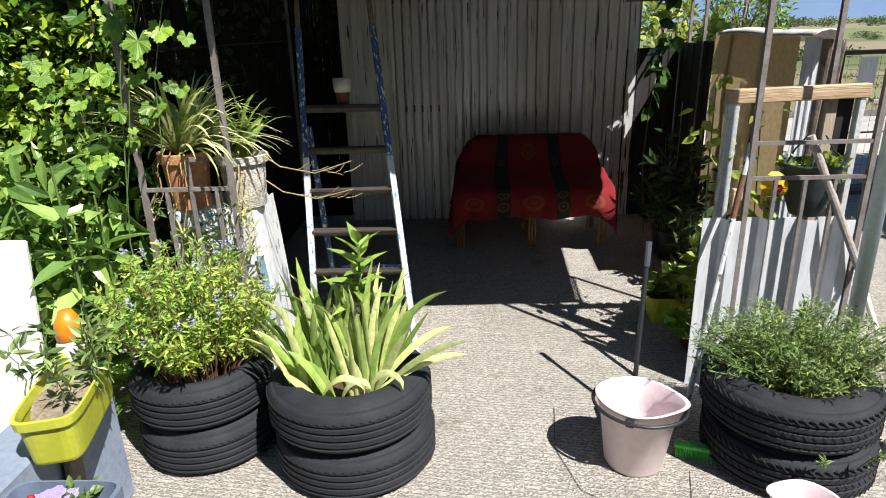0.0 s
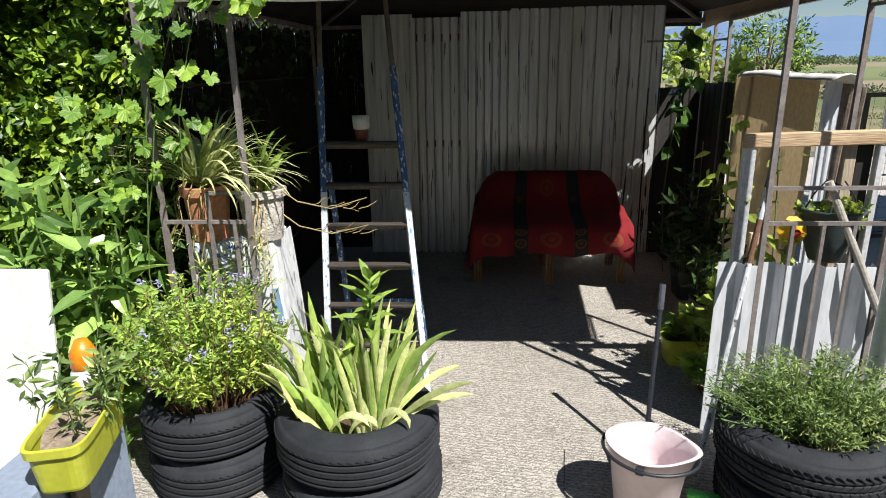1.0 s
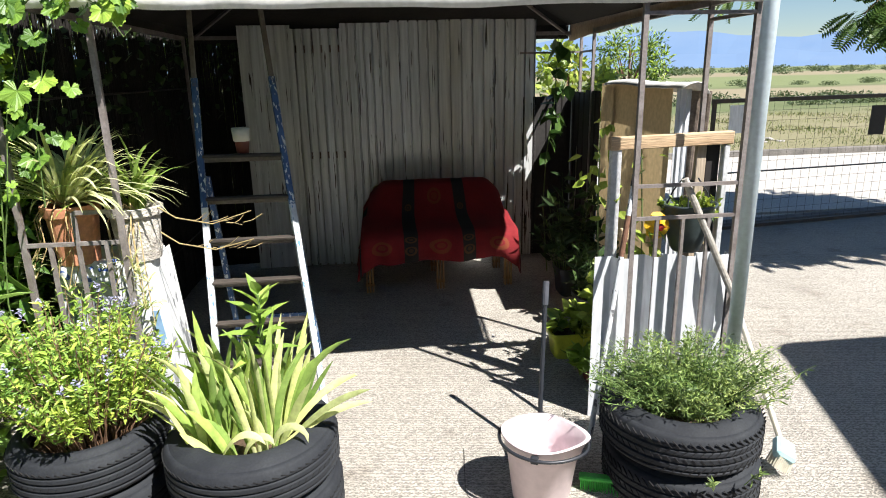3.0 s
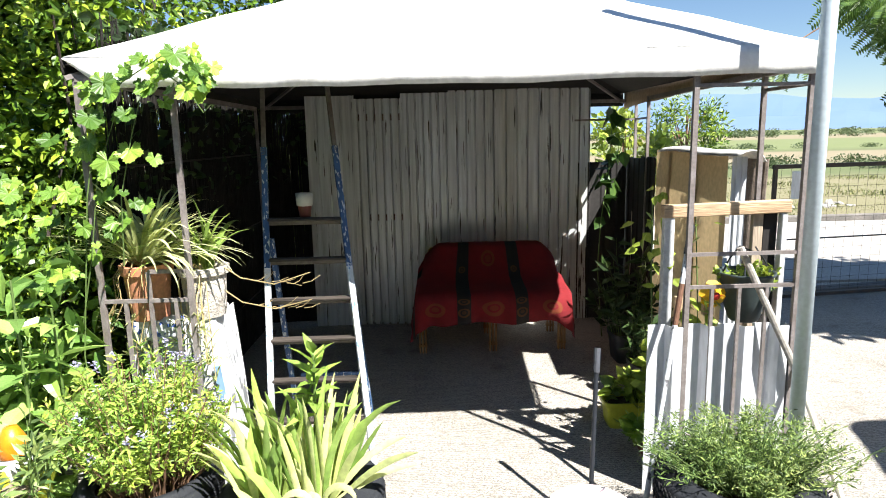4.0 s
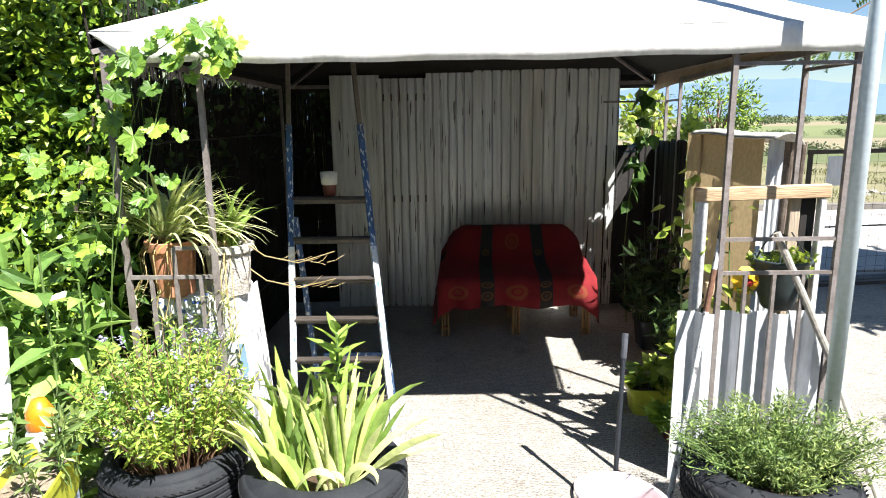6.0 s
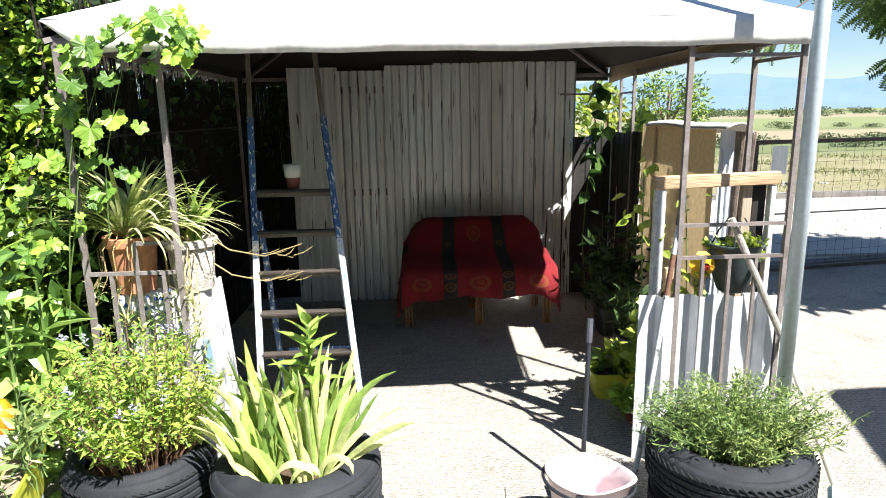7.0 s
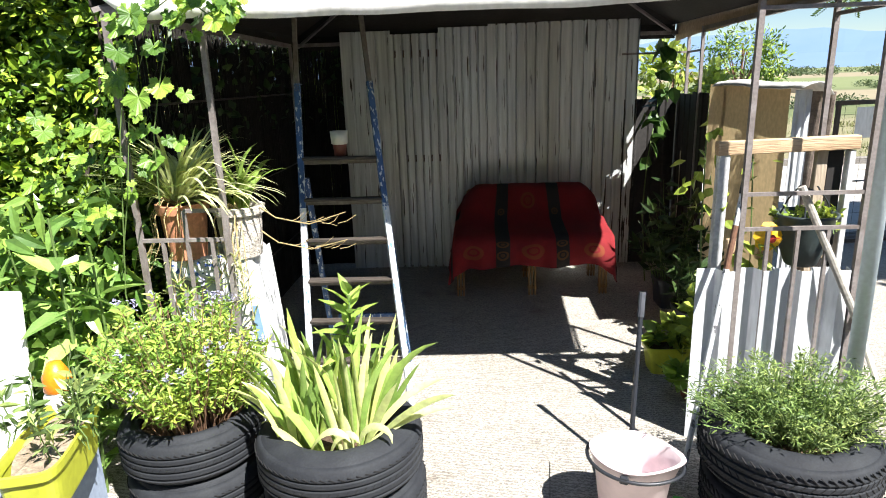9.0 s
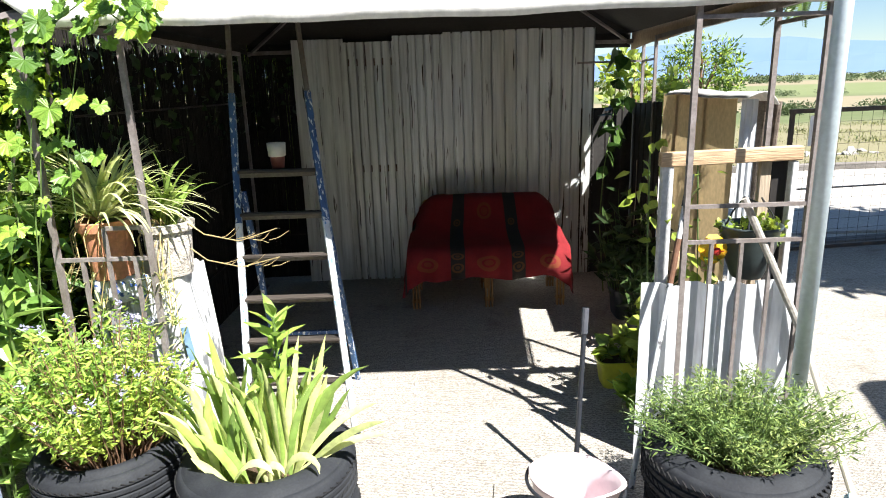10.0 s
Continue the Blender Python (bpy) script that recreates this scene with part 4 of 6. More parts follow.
tree("shade_tree", 6.4, 4.0, "broad tree with drooping feathery leaves beside the yard", 0.09, ((-0.1, 0.6, 3.95), (2.4, 1.6, 0.75)), 36000, 0.17, FOLD,
     leafy("tree_leaf", (0.07, 0.15, 0.025), (0.12, 0.2, 0.03)), droop=0.8,
     sprays=(((2.75, 3.5, 2.42), 0.16, 70), ((3.05, 3.5, 2.32), 0.22, 210), ((3.02, 3.45, 1.95), 0.07, 12), ((3.27, 3.4, 1.96), 0.15, 150), ((2.65, 4.3, 2.22), 0.16, 40), ((3.4, 3.6, 2.42), 0.3, 300)))
tree("young_tree", 3.75, 8.3, "young fruit tree with light green leaves", 0.03, ((-0.05, 0, 1.72), (0.52, 0.45, 0.55)), 3000, 0.065, LANCE, HEDGE_LEAF)
tree("back_vine_bush", 2.45, 6.9, "sunlit vine bush behind the low wall", 0.025, ((0, 0, 1.55), (0.42, 0.3, 0.55)), 900, 0.09, OVAL, BUSH_LEAF)


# ---- big-leaved shrub ----
def big_shrub():
    g = thing("broadleaf_shrub", -1.75, 2.55, 0, "leafy shrub with long pointed bright green leaves", "shrub")
    meshes = [shape_mesh("leaf", leaf_shape(0.34 + 0.05 * i, 0.15, 0.1 + 0.12 * i), BIG_LEAF) for i in range(3)]
    count = 0
    for s in range(24):
        x, y = random.uniform(-0.50, 0.48), random.uniform(-0.22, 0.30)
        h = random.uniform(0.55, 1.40)
        lx, ly = x + random.uniform(-0.1, 0.15), y - random.uniform(0.0, 0.2)
        bm = bmesh.new()
        tube(bm, [(x, y, 0), ((x + lx) / 2, (y + ly) / 2, h * 0.55), (lx, ly, h)], 0.009, 0.004, 6)
        part("stem", bm, GREENSTEM, g)
        for k in range(12):
            t = 0.25 + 0.75 * k / 12
            ob = part("leaf", meshes[count % 3], None, g)
            sz = random.uniform(0.14, 0.21) * (1.05 - 0.45 * max(0, t - 0.8) / 0.2)
            ob.matrix_basis = pose(x + (lx - x) * t, y + (ly - y) * t, h * t, random.uniform(-15, 35) + 45 * max(0, t - 0.85) / 0.15, random.uniform(-20, 20), k * 137.5 + s * 40) @ Matrix.Diagonal((sz, sz, sz, 1))
            count += 1

    n = 700
    p = np.stack([np.random.uniform(-0.75, 0.55, n), np.random.uniform(-0.20, 0.40, n), np.random.uniform(0.15, 1.25, n)], 1)
    w = np.random.normal(0, 0.7, (n, 3)) + (0.1, -0.5, -0.1)
    tagged(leaf_mesh("foliage", LANCE, p, w, np.random.uniform(0.11, 0.18, n), leafy("shrub_leaf_mass", (0.16, 0.31, 0.06), (0.26, 0.40, 0.09), 0.55, rough=0.3), parent=g), kind="stuff")


big_shrub()


def grape_vine():
    g = thing("grape_vine", -1.15, 2.62, 0, "grape vine with broad lobed leaves climbing the gazebo post", "vine")
    meshes = [shape_mesh("leaf", GRAPE, VINE_LEAF)]
    spots = ((-1.09, 1.87), (-0.86, 1.87), (-0.95, 1.83), (-1.05, 1.80), (-1.20, 1.72), (-1.12, 1.68), (-0.95, 1.66), (-0.93, 1.58), (-1.03, 1.59), (-1.14, 1.51),
             (-1.02, 1.53), (-1.24, 1.51), (-1.01, 1.44), (-1.28, 1.40), (-1.32, 1.46), (-1.15, 1.34), (-1.06, 1.35), (-1.12, 1.23), (-1.31, 1.19), (-1.25, 1.16),
             (-1.43, 1.38), (-1.49, 1.31), (-1.42, 1.59), (-1.40, 1.51), (-0.76, 1.97), (-0.68, 2.01), (-0.72, 1.93), (-0.80, 2.00), (-0.64, 1.98), (-1.04, 1.95), (-0.88, 1.94))
    for x, z in spots:
        top = z > 1.92
        for k in range(6 if top else random.choice((1, 2, 3, 3))):
            ob = part("leaf", meshes[0], None, g)
            s = random.choice((0.045, 0.06, 0.07, 0.085, 0.115)) * random.uniform(0.9, 1.1)
            yy = random.uniform(-0.08, 0.0) if top else random.uniform(-0.06, 0.07)
            ob.matrix_basis = pose(x + 1.15 + random.gauss(0, 0.032), yy, z + random.gauss(0, 0.032) + 0.04, random.uniform(-135, -95), random.uniform(-28, 28), random.uniform(-35, 45)) @ Matrix.Diagonal((s, s, s, 1))
    for pts in ([(-0.12, 0.03, 0.9), (-0.02, 0.0, 1.25), (0.05, -0.01, 1.6), (0.16, -0.02, 1.85)], [(-0.3, 0.02, 0.8), (-0.12, 0.0, 1.2), (-0.1, 0.02, 1.5), (0.03, 0.0, 1.8)],
                [(0.1, 0.02, 1.2), (0.13, 0.0, 1.5), (0.2, 0.0, 1.75), (0.26, -0.02, 1.9)], [(0.40, -0.05, 1.97), (0.47, -0.08, 1.92), (0.52, -0.06, 1.83), (0.55, -0.06, 1.86)]):
        bm = bmesh.new()
        tube(bm, pts, 0.003, 0.0015, 5)
        part("tendril", bm, GREENSTEM, g)
    for pts in ([(-0.1, 0.05, 0), (-0.12, 0.03, 0.8), (0.0, -0.02, 1.5), (0.1, -0.03, 1.9), (0.45, -0.1, 2.08)],):
        bm = bmesh.new()
        tube(bm, pts, 0.0035, 0.002, 6)
        part("stem", bm, GREENSTEM, g)


grape_vine()


# ---- ladder ----
def ladder():
    g = thing("step_ladder", -0.32, 3.1, 0, "old blue step ladder with flaking paint and wooden treads", "ladder")
    blue = material("flaking_blue_paint", (0.028, 0.075, 0.20), 0.6, 0.1, (0.06, 0.14, 0.29), 6, 60, 0.5, 0.3, spots=(0.62, 0.66, 0.68), spot_scale=80, spot_edge=(0.57, 0.60), stretch=(1, 1, 0.3))
    # sunlit version of the flaking paint: sunlight on the lower rails put into colour
    white = material("sunlit_flaking_paint", (0.68, 0.70, 0.72), 0.6, 0.1, (0.5, 0.56, 0.62), 6, 60, 0.4, 0.3, spots=(0.14, 0.28, 0.46), spot_scale=60, spot_edge=(0.60, 0.64), stretch=(1, 1, 0.4))
    oldtread = material("worn_tread_wood", (0.07, 0.056, 0.046), 0.85, 0, (0.025, 0.02, 0.016), 9, 60, 0.6, 0.4, stretch=(0.3, 2, 2))
    pale = material("worn_grey_steel", (0.20, 0.18, 0.16), 0.6, 0.3, (0.16, 0.13, 0.1), 12, 60, 0.5, 0.2)

    def L(p):
        return Vector(p) - Vector((-0.32, 3.1, 0))

    left = (Vector((-0.578, 2.98, 0)), Vector((-0.603, 3.41, 2.0)))
    right = (Vector((-0.055, 2.98, 0)), Vector((-0.262, 3.41, 2.0)))
    for a, b in (left, right):
        # the rail colour changes at 0.53, where the eave's shade would begin
        for f0, f1, w, mt, nm in ((0.0, 0.53, 0.030, white, "rail"), (0.53, 0.84, 0.029, blue, "rail"), (0.82, 1.0, 0.021, pale, "rail_extension")):
            bm = bmesh.new()
            beam(bm, L(a.lerp(b, f0)), L(a.lerp(b, f1)), w, 0.022)
            part(nm, bm, mt, g)
        bm = bmesh.new()
        p = L(a)
        box(bm, (p.x, p.y, 0.014), (0.045, 0.035, 0.03), bevel=0.004)
        part("foot", bm, DARKPLASTIC, g, "black rubber foot")
    for z in (1.305, 1.10, 0.895, 0.69, 0.485, 0.28):
        f = z / 2.0
        a, b = L(left[0].lerp(left[1], f)), L(right[0].lerp(right[1], f))
        bm = bmesh.new()
        box(bm, ((a.x + b.x) / 2, a.y + 0.008, a.z), (b.x - a.x - 0.02, 0.046, 0.015), bevel=0.003)
        for v in bm.verts:
            v.co += Vector((0, 0.004, 0.004)) * noise.noise(v.co * 35 + Vector((z * 9, 0, 0)))
        part("tread", bm, oldtread, g)
        bm = bmesh.new()
        beam(bm, (a.x, a.y + 0.03, a.z - 0.02), (b.x, b.y + 0.03, b.z - 0.02), 0.012, 0.025)
        part("tread_bar", bm, pale, g)
    for x0, x1 in ((-0.585, -0.575), (-0.19, -0.125)):
        bm = bmesh.new()
        beam(bm, L((x0, 3.30, 1.2)), L((x1, 3.62, 0.0)), 0.028, 0.02)
        part("rear_leg", bm, blue, g)
    bm = bmesh.new()
    beam(bm, L((-0.525, 3.54, 0.34)), L((-0.14, 3.54, 0.34)), 0.02, 0.02)
    part("rear_brace", bm, blue, g)


ladder()

CREAM = material("cream_plastic", (0.66, 0.62, 0.50), 0.5, 0, None, 5, 40, 0.2, 0.05)
CHOC = material("brown_plastic", (0.16, 0.045, 0.03), 0.5, 0, None, 5, 40, 0.2, 0.05)
cup = thing("small_pot", -0.395, 3.30, 1.314, "small cream and brown pot standing on the ladder tread", "pot")
bm = bmesh.new()
lathe(bm, [(0.0, 0.0), (0.030, 0.0), (0.036, 0.058)], 20)
part("base", bm, CHOC, cup, smooth=True)
bm = bmesh.new()
lathe(bm, [(0.036, 0.058), (0.042, 0.062), (0.046, 0.125), (0.043, 0.125), (0.037, 0.07), (0.0, 0.068)], 20)
part("rim", bm, CREAM, cup, smooth=True)


# ---- draped bench ----
def cloth_material():
    m = material("red_blanket", (0.22, 0.007, 0.011), 0.9, 0, (0.15, 0.005, 0.009), 6, 120, 0.4, 0.4)
    n, l = m.node_tree.nodes, m.node_tree.links
    b = n["Principled BSDF"]
    src = b.inputs["Base Color"].links[0].from_socket
    uv = n.new("ShaderNodeUVMap")
    sep = n.new("ShaderNodeSeparateXYZ")
    l.new(uv.outputs["UV"], sep.inputs[0])
    ramp = n.new("ShaderNodeValToRGB")
    ramp.color_ramp.interpolation = "CONSTANT"
    cr = ramp.color_ramp.elements
    cr[0].position, cr[0].color = 0.0, (0, 0, 0, 1)
    cr[1].position, cr[1].color = 0.30, (1, 1, 1, 1)
    for p, v in ((0.37, 0), (0.60, 1), (0.67, 0), (0.05, 1), (0.08, 0), (0.93, 1), (0.96, 0)):
        e = cr.new(p)
        e.color = (v, v, v, 1)
    l.new(sep.outputs["X"], ramp.inputs["Fac"])
    mx = n.new("ShaderNodeMix")
    mx.data_type = "RGBA"
    mx.inputs["B"].default_value = (0.02, 0.016, 0.014, 1)
    l.new(ramp.outputs["Color"], mx.inputs["Factor"])
    l.new(src, mx.inputs["A"])
    out = mx.outputs["Result"]
    # round ochre motifs, each a ring and a core
    for cx, cy, r in ((0.485, 0.90, 0.06), (0.485, 0.44, 0.045), (0.19, 0.90, 0.05), (0.335, 0.5, 0.02), (0.635, 0.5, 0.02), (0.80, 0.90, 0.055), (0.335, 0.93, 0.03), (0.635, 0.93, 0.03), (0.335, 0.84, 0.03), (0.635, 0.84, 0.03)):
        d = n.new("ShaderNodeVectorMath")
        d.operation = "DISTANCE"
        sc = n.new("ShaderNodeCombineXYZ")
        mul = n.new("ShaderNodeMath")
        mul.operation = "MULTIPLY"
        mul.inputs[1].default_value = 1.0
        l.new(sep.outputs["X"], sc.inputs[0])
        l.new(sep.outputs["Y"], mul.inputs[0])
        l.new(mul.outputs[0], sc.inputs[1])
        l.new(sc.outputs[0], d.inputs[0])
        d.inputs[1].default_value = (cx, cy, 0)
        ring = n.new("ShaderNodeValToRGB")
        ring.color_ramp.interpolation = "CONSTANT"
        e = ring.color_ramp.elements
        e[0].position, e[0].color = 0.0, (0.3, 0.3, 0.3, 1)
        e[1].position, e[1].color = r * 0.35, (0, 0, 0, 1)
        for p, v in ((r * 0.55, 0.42), (r * 0.95, 0)):
            k = e.new(p)
            k.color = (v, v, v, 1)
        l.new(d.outputs["Value"], ring.inputs["Fac"])
        m2 = n.new("ShaderNodeMix")
        m2.data_type = "RGBA"
        m2.inputs["B"].default_value = (0.20, 0.08, 0.015, 1)
        l.new(ring.outputs["Color"], m2.inputs["Factor"])
        l.new(out, m2.inputs["A"])
        out = m2.outputs["Result"]
    l.new(out, b.inputs["Base Color"])
    return m


def bench():
    g = thing("wooden_bench", 0.76, 4.95, 0, "low wooden bench with pale striped legs under a blanket", "bench")
    wood = material("yellow_wood", (0.42, 0.24, 0.09), 0.55, 0, (0.25, 0.12, 0.04), 7, 60, 0.4, 0.2, stretch=(3, 3, 0.3))
    for x in (-0.57, -0.005, 0.55):
        for y in (-0.13, 0.34):
            bm = bmesh.new()
            for dx in (-0.024, 0, 0.024):
                box(bm, (x + dx, y, 0.21), (0.013, 0.05, 0.42), bevel=0.003)
            box(bm, (x, y + 0.005, 0.06), (0.07, 0.035, 0.02))
            part("leg", bm, wood, g)
    bm = bmesh.new()
    box(bm, (0, 0.08, 0.46), (1.16, 0.56, 0.06), bevel=0.01)
    part("seat", bm, wood, g)
    bm = bmesh.new()
    box(bm, (0, 0.33, 0.62), (1.02, 0.05, 0.32), bevel=0.02)
    part("backrest", bm, wood, g)
    # blanket over it
    prof = [(5.34, 0.30), (5.33, 0.60), (5.31, 0.78), (5.26, 0.825), (5.20, 0.825), (5.14, 0.79), (5.06, 0.68), (4.98, 0.585), (4.86, 0.545), (4.72, 0.53), (4.64, 0.515), (4.60, 0.47), (4.585, 0.40), (4.58, 0.30)]
    bm = bmesh.new()
    uvl = bm.loops.layers.uv.new("UVMap")
    nx = 72
    rows, uvs = [], {}
    for j, (y, z) in enumerate(prof):
        row = []
        for k in range(nx + 1):
            u = k / nx * 2 - 1
            a = abs(u)
            # half width of the support: narrower at the top
            half = 0.525 + (0.085 if u < 0 else 0.045) * min(1, max(0, (0.83 - z) / 0.3))
            if a < 0.80:
                xx, zz = half * a / 0.80, z
            else:
                f = (a - 0.80) / 0.20
                xx = half + 0.012 + (0.045 if u < 0 else 0.012) * f + 0.012 * f * math.sin(17 * y)
                zz = z - (z - 0.21 - 0.02 * math.sin(4 * y)) * f
            if z > 0.6:
                zz -= 0.09 * min(1.0, max(0.0, (a - 0.62) / 0.18)) ** 1.5 * (1 if a < 0.8 else max(0, 1 - (a - 0.8) / 0.2))
            if j >= len(prof) - 3:
                corner = min(1.0, max(0.0, (a - 0.62) / 0.25))
                zz -= (j - len(prof) + 3) * 0.006 * math.sin(u * 9) + 0.03 * (j - len(prof) + 4) * corner * corner * (3 - 2 * corner)
                zz = max(zz, 0.17)
            yy = y + 0.012 * noise.noise(Vector((u * 6, j * 0.5, 2))) + (0.012 * math.sin(u * 26) if j >= len(prof) - 3 else 0)
            v = bm.verts.new((0.005 + math.copysign(xx, u) + 0.006 * noise.noise(Vector((u * 5, j, 1))), yy - 4.95, zz + 0.006 * noise.noise(Vector((u * 8, j * 0.7, 4)))))
            uvs[v] = (k / nx, j / (len(prof) - 1))
            row.append(v)
        rows.append(row)
    for a, b in zip(rows, rows[1:]):
        for k in range(nx):
            f = bm.faces.new((a[k], b[k], b[k + 1], a[k + 1]))
            f.smooth = True
            for lp in f.loops:
                lp[uvl].uv = uvs[lp.vert]
    for v in bm.verts:
        v.co += Vector((0.76, 4.95, 0))
    cl = part("blanket", bm, cloth_material())
    cl.modifiers.new("thick", "SOLIDIFY").thickness = 0.008
    tagged(cl, "red blanket with dark stripes and ochre rings on a bench", "blanket")


bench()


# ---- added brushwood screen, near-black for the hedge's shade, on the gazebo's left ----
def brush_screen():
    g = thing("hedge_shade_screen", -1.3, 4.4, 0, "added brushwood screen, near-black for hedge shade, with small chinks of daylight", "screen")
    # cane colour near-black: the deep shade on this side is put into it
    dark = material("shade_black_brushwood", (0.016, 0.013, 0.010), 0.95, 0, (0.009, 0.007, 0.005), 8, 60, 0.5, 0.3)
    for (x0, y0), (x1, y1) in (((-1.30, 3.16), (-1.27, 5.80)), ((-1.27, 5.80), (-0.70, 5.84))):
        L = math.hypot(x1 - x0, y1 - y0)
        for layer in range(3):
            bm = bmesh.new()
            n = int(L / (0.0120 if L > 1 else 0.008))
            for k in range(n):
                f = (k + random.random()) / n
                x, y = x0 + (x1 - x0) * f - 1.0 * (-1.3), y0 + (y1 - y0) * f - 4.4
                o = 0.012 * layer
                lean = random.gauss(0, 0.02)
                h = random.uniform(1.65, 2.05) if L > 1 and k % 2 else random.uniform(2.1, 2.35)
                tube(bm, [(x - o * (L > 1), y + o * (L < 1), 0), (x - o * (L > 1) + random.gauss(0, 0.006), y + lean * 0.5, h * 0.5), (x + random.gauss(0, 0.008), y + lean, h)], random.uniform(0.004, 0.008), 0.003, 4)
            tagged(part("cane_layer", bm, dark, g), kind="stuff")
        m = int(380 * L)
        u = np.random.rand(m)
        p = np.stack([x0 + (x1 - x0) * u + 1.3 + np.random.normal(-0.02, 0.03, m), y0 + (y1 - y0) * u - 4.4 + np.random.normal(0, 0.02, m), 2.35 - 1.0 * np.random.rand(m) ** 1.5], 1)
        # creeper leaves in the green that already holds the shade
        tagged(leaf_mesh("creeper_leaf", OVAL, p, np.random.normal(0, 1, (m, 3)), np.random.uniform(0.04, 0.085, m), SHADED_LEAF, 1.0, parent=g), kind="stuff")
        for z in (0.4, 1.0, 1.6):
            bm = bmesh.new()
            rod(bm, (x0 + 1.3 + 0.02, y0 - 4.4, z), (x1 + 1.3 + 0.02, y1 - 4.4, z), 0.006, seg=6)
            part("tie_wire", bm, DARKIRON, g)


brush_screen()

# ---- pots on the white cabinet ----
STREAKED = material("streaked_white", (0.74, 0.75, 0.76), 0.5, 0, (0.52, 0.53, 0.54), 6, 50, 0.4, 0.08, stretch=(1, 1, 0.1), spots=(0.26, 0.27, 0.28), spot_scale=22, spot_edge=(0.54, 0.62))


def white_cabinet():
    g = thing("white_cabinet", -0.89, 2.98, 0, "old white painted metal cabinet with a ribbed front", "cabinet")
    bm = bmesh.new()
    box(bm, (-0.085, 0.03, 0.45), (0.37, 0.32, 0.90), bevel=0.012)
    part("body", bm, WHITEPAINT, g)
    bm = bmesh.new()
    corrugated(bm, -0.265, 0.01, 0.02, 0.84, -0.133, 0.085, 0.012, flat=0.55, rows=2)
    part("ribbed_front", bm, STREAKED, g)
    bm = bmesh.new()
    n = 10
    rows = []
    for j in range(n + 1):
        z = 0.90 * (1 - j / n)
        rows.append([bm.verts.new((0.12 + dx + 0.05 * math.sin(math.pi * 0.5 * j / n), dy, z)) for dx, dy in ((-0.11, -0.150), (0.0, -0.146), (0.012, -0.13), (0.012, 0.15))])
    for a, b in zip(rows, rows[1:]):
        for k in range(3):
            bm.faces.new((a[k], b[k], b[k + 1], a[k + 1]))
    s = part("side_panel", bm, material("chipped_white", (0.74, 0.75, 0.76), 0.55, 0, (0.55, 0.56, 0.58), 5, 40, 0.4, 0.1, spots=(0.20, 0.21, 0.22), spot_scale=20, spot_edge=(0.58, 0.64), stretch=(1, 1, 0.4)), g)
    s.modifiers.new("thick", "SOLIDIFY").thickness = 0.006
    bm = bmesh.new()
    box(bm, (0.140, -0.165, 0.59), (0.035, 0.004, 0.17), rot=(0, -6, 0), bevel=0.001)
    part("blue_strip", bm, material("blue_paint", (0.28, 0.46, 0.68), 0.5, 0, None, 5, 40, 0.3, 0.05), g, "faded blue strip")
    bm = bmesh.new()
    rows = []
    for j in range(6):
        rows.append([bm.verts.new((-0.235 + 0.022 * k, -0.165 - 0.012 * math.sin(k * 1.1 + j * 0.5) - 0.03 * (j == 0) * -1, 0.915 - 0.022 * j + 0.004 * math.sin(k))) for k in range(11)])
    for a, b in zip(rows, rows[1:]):
        for k in range(10):
            bm.faces.new((a[k], b[k], b[k + 1], a[k + 1]))
    c = part("cloth", bm, material("blue_print_cloth", (0.74, 0.76, 0.80), 0.85, 0, None, 4, 30, 0.15, 0.2, spots=(0.07, 0.13, 0.40), spot_scale=30, spot_edge=(0.56, 0.58)), None, smooth=True)
    c.location = (-0.89, 2.98, 0)
    c.modifiers.new("thick", "SOLIDIFY").thickness = 0.005
    tagged(c, "white cloth with blue print hanging over the cabinet edge", "cloth")


white_cabinet()


def spider_plant(x, y, z, n, length, label, mat, width=0.012, runners=6, up=0.35):
    g = thing("spider_plant", x, y, z, label, "plant")
    for k in range(n):
        a = random.uniform(0, 2 * math.pi)
        if abs(a - math.pi) < 0.7 and random.random() < 0.75:
            a += math.pi * random.choice((-0.45, 0.45))
        L = length * random.uniform(0.6, 1.15)
        b = blade(L, width * random.uniform(0.8, 1.3), random.uniform(0.7, 1.9), up + random.uniform(-0.55, 0.35), a, (0.03 * math.cos(a), 0.03 * math.sin(a), -0.01), n=8)
        part("leaf", b, mat, g)
    for k in range(runners * 2):
        a = random.uniform(0.6, 2.4)
        part("leaf", blade(length * random.uniform(1.05, 1.35), width * 0.7, random.uniform(1.0, 1.7), random.uniform(0.6, 1.1), a, (0.03 * math.cos(a), 0.03 * math.sin(a), 0.0), n=10), mat, g)
    for k in range(runners):
        a = random.uniform(3.6, 5.2)
        dx, dy = math.cos(a), math.sin(a)
        r = random.uniform(0.125, 0.15)
        drop = random.uniform(0.2, 0.42)
        sway = random.uniform(-0.10, 0.02)
        bm = bmesh.new()
        end = Vector((dx * r + sway, dy * r - 0.01, -drop))
        tube(bm, [(0, 0, 0), (dx * r * 0.6, dy * r * 0.6, 0.05), (dx * r, dy * r, -0.03), (dx * r + 0.01, dy * r - 0.01, -drop * 0.55), end], 0.003, 0.002, 5)
        r_ob = part("runner", bm, STRAW, g, "straw-coloured runner")
        for j in range(7):
            part("plantlet_leaf", blade(random.uniform(0.05, 0.09), 0.007, 1.2, random.uniform(0.4, 1.2), random.uniform(0, 6.28), tuple(end), n=5), mat, g)
    return g


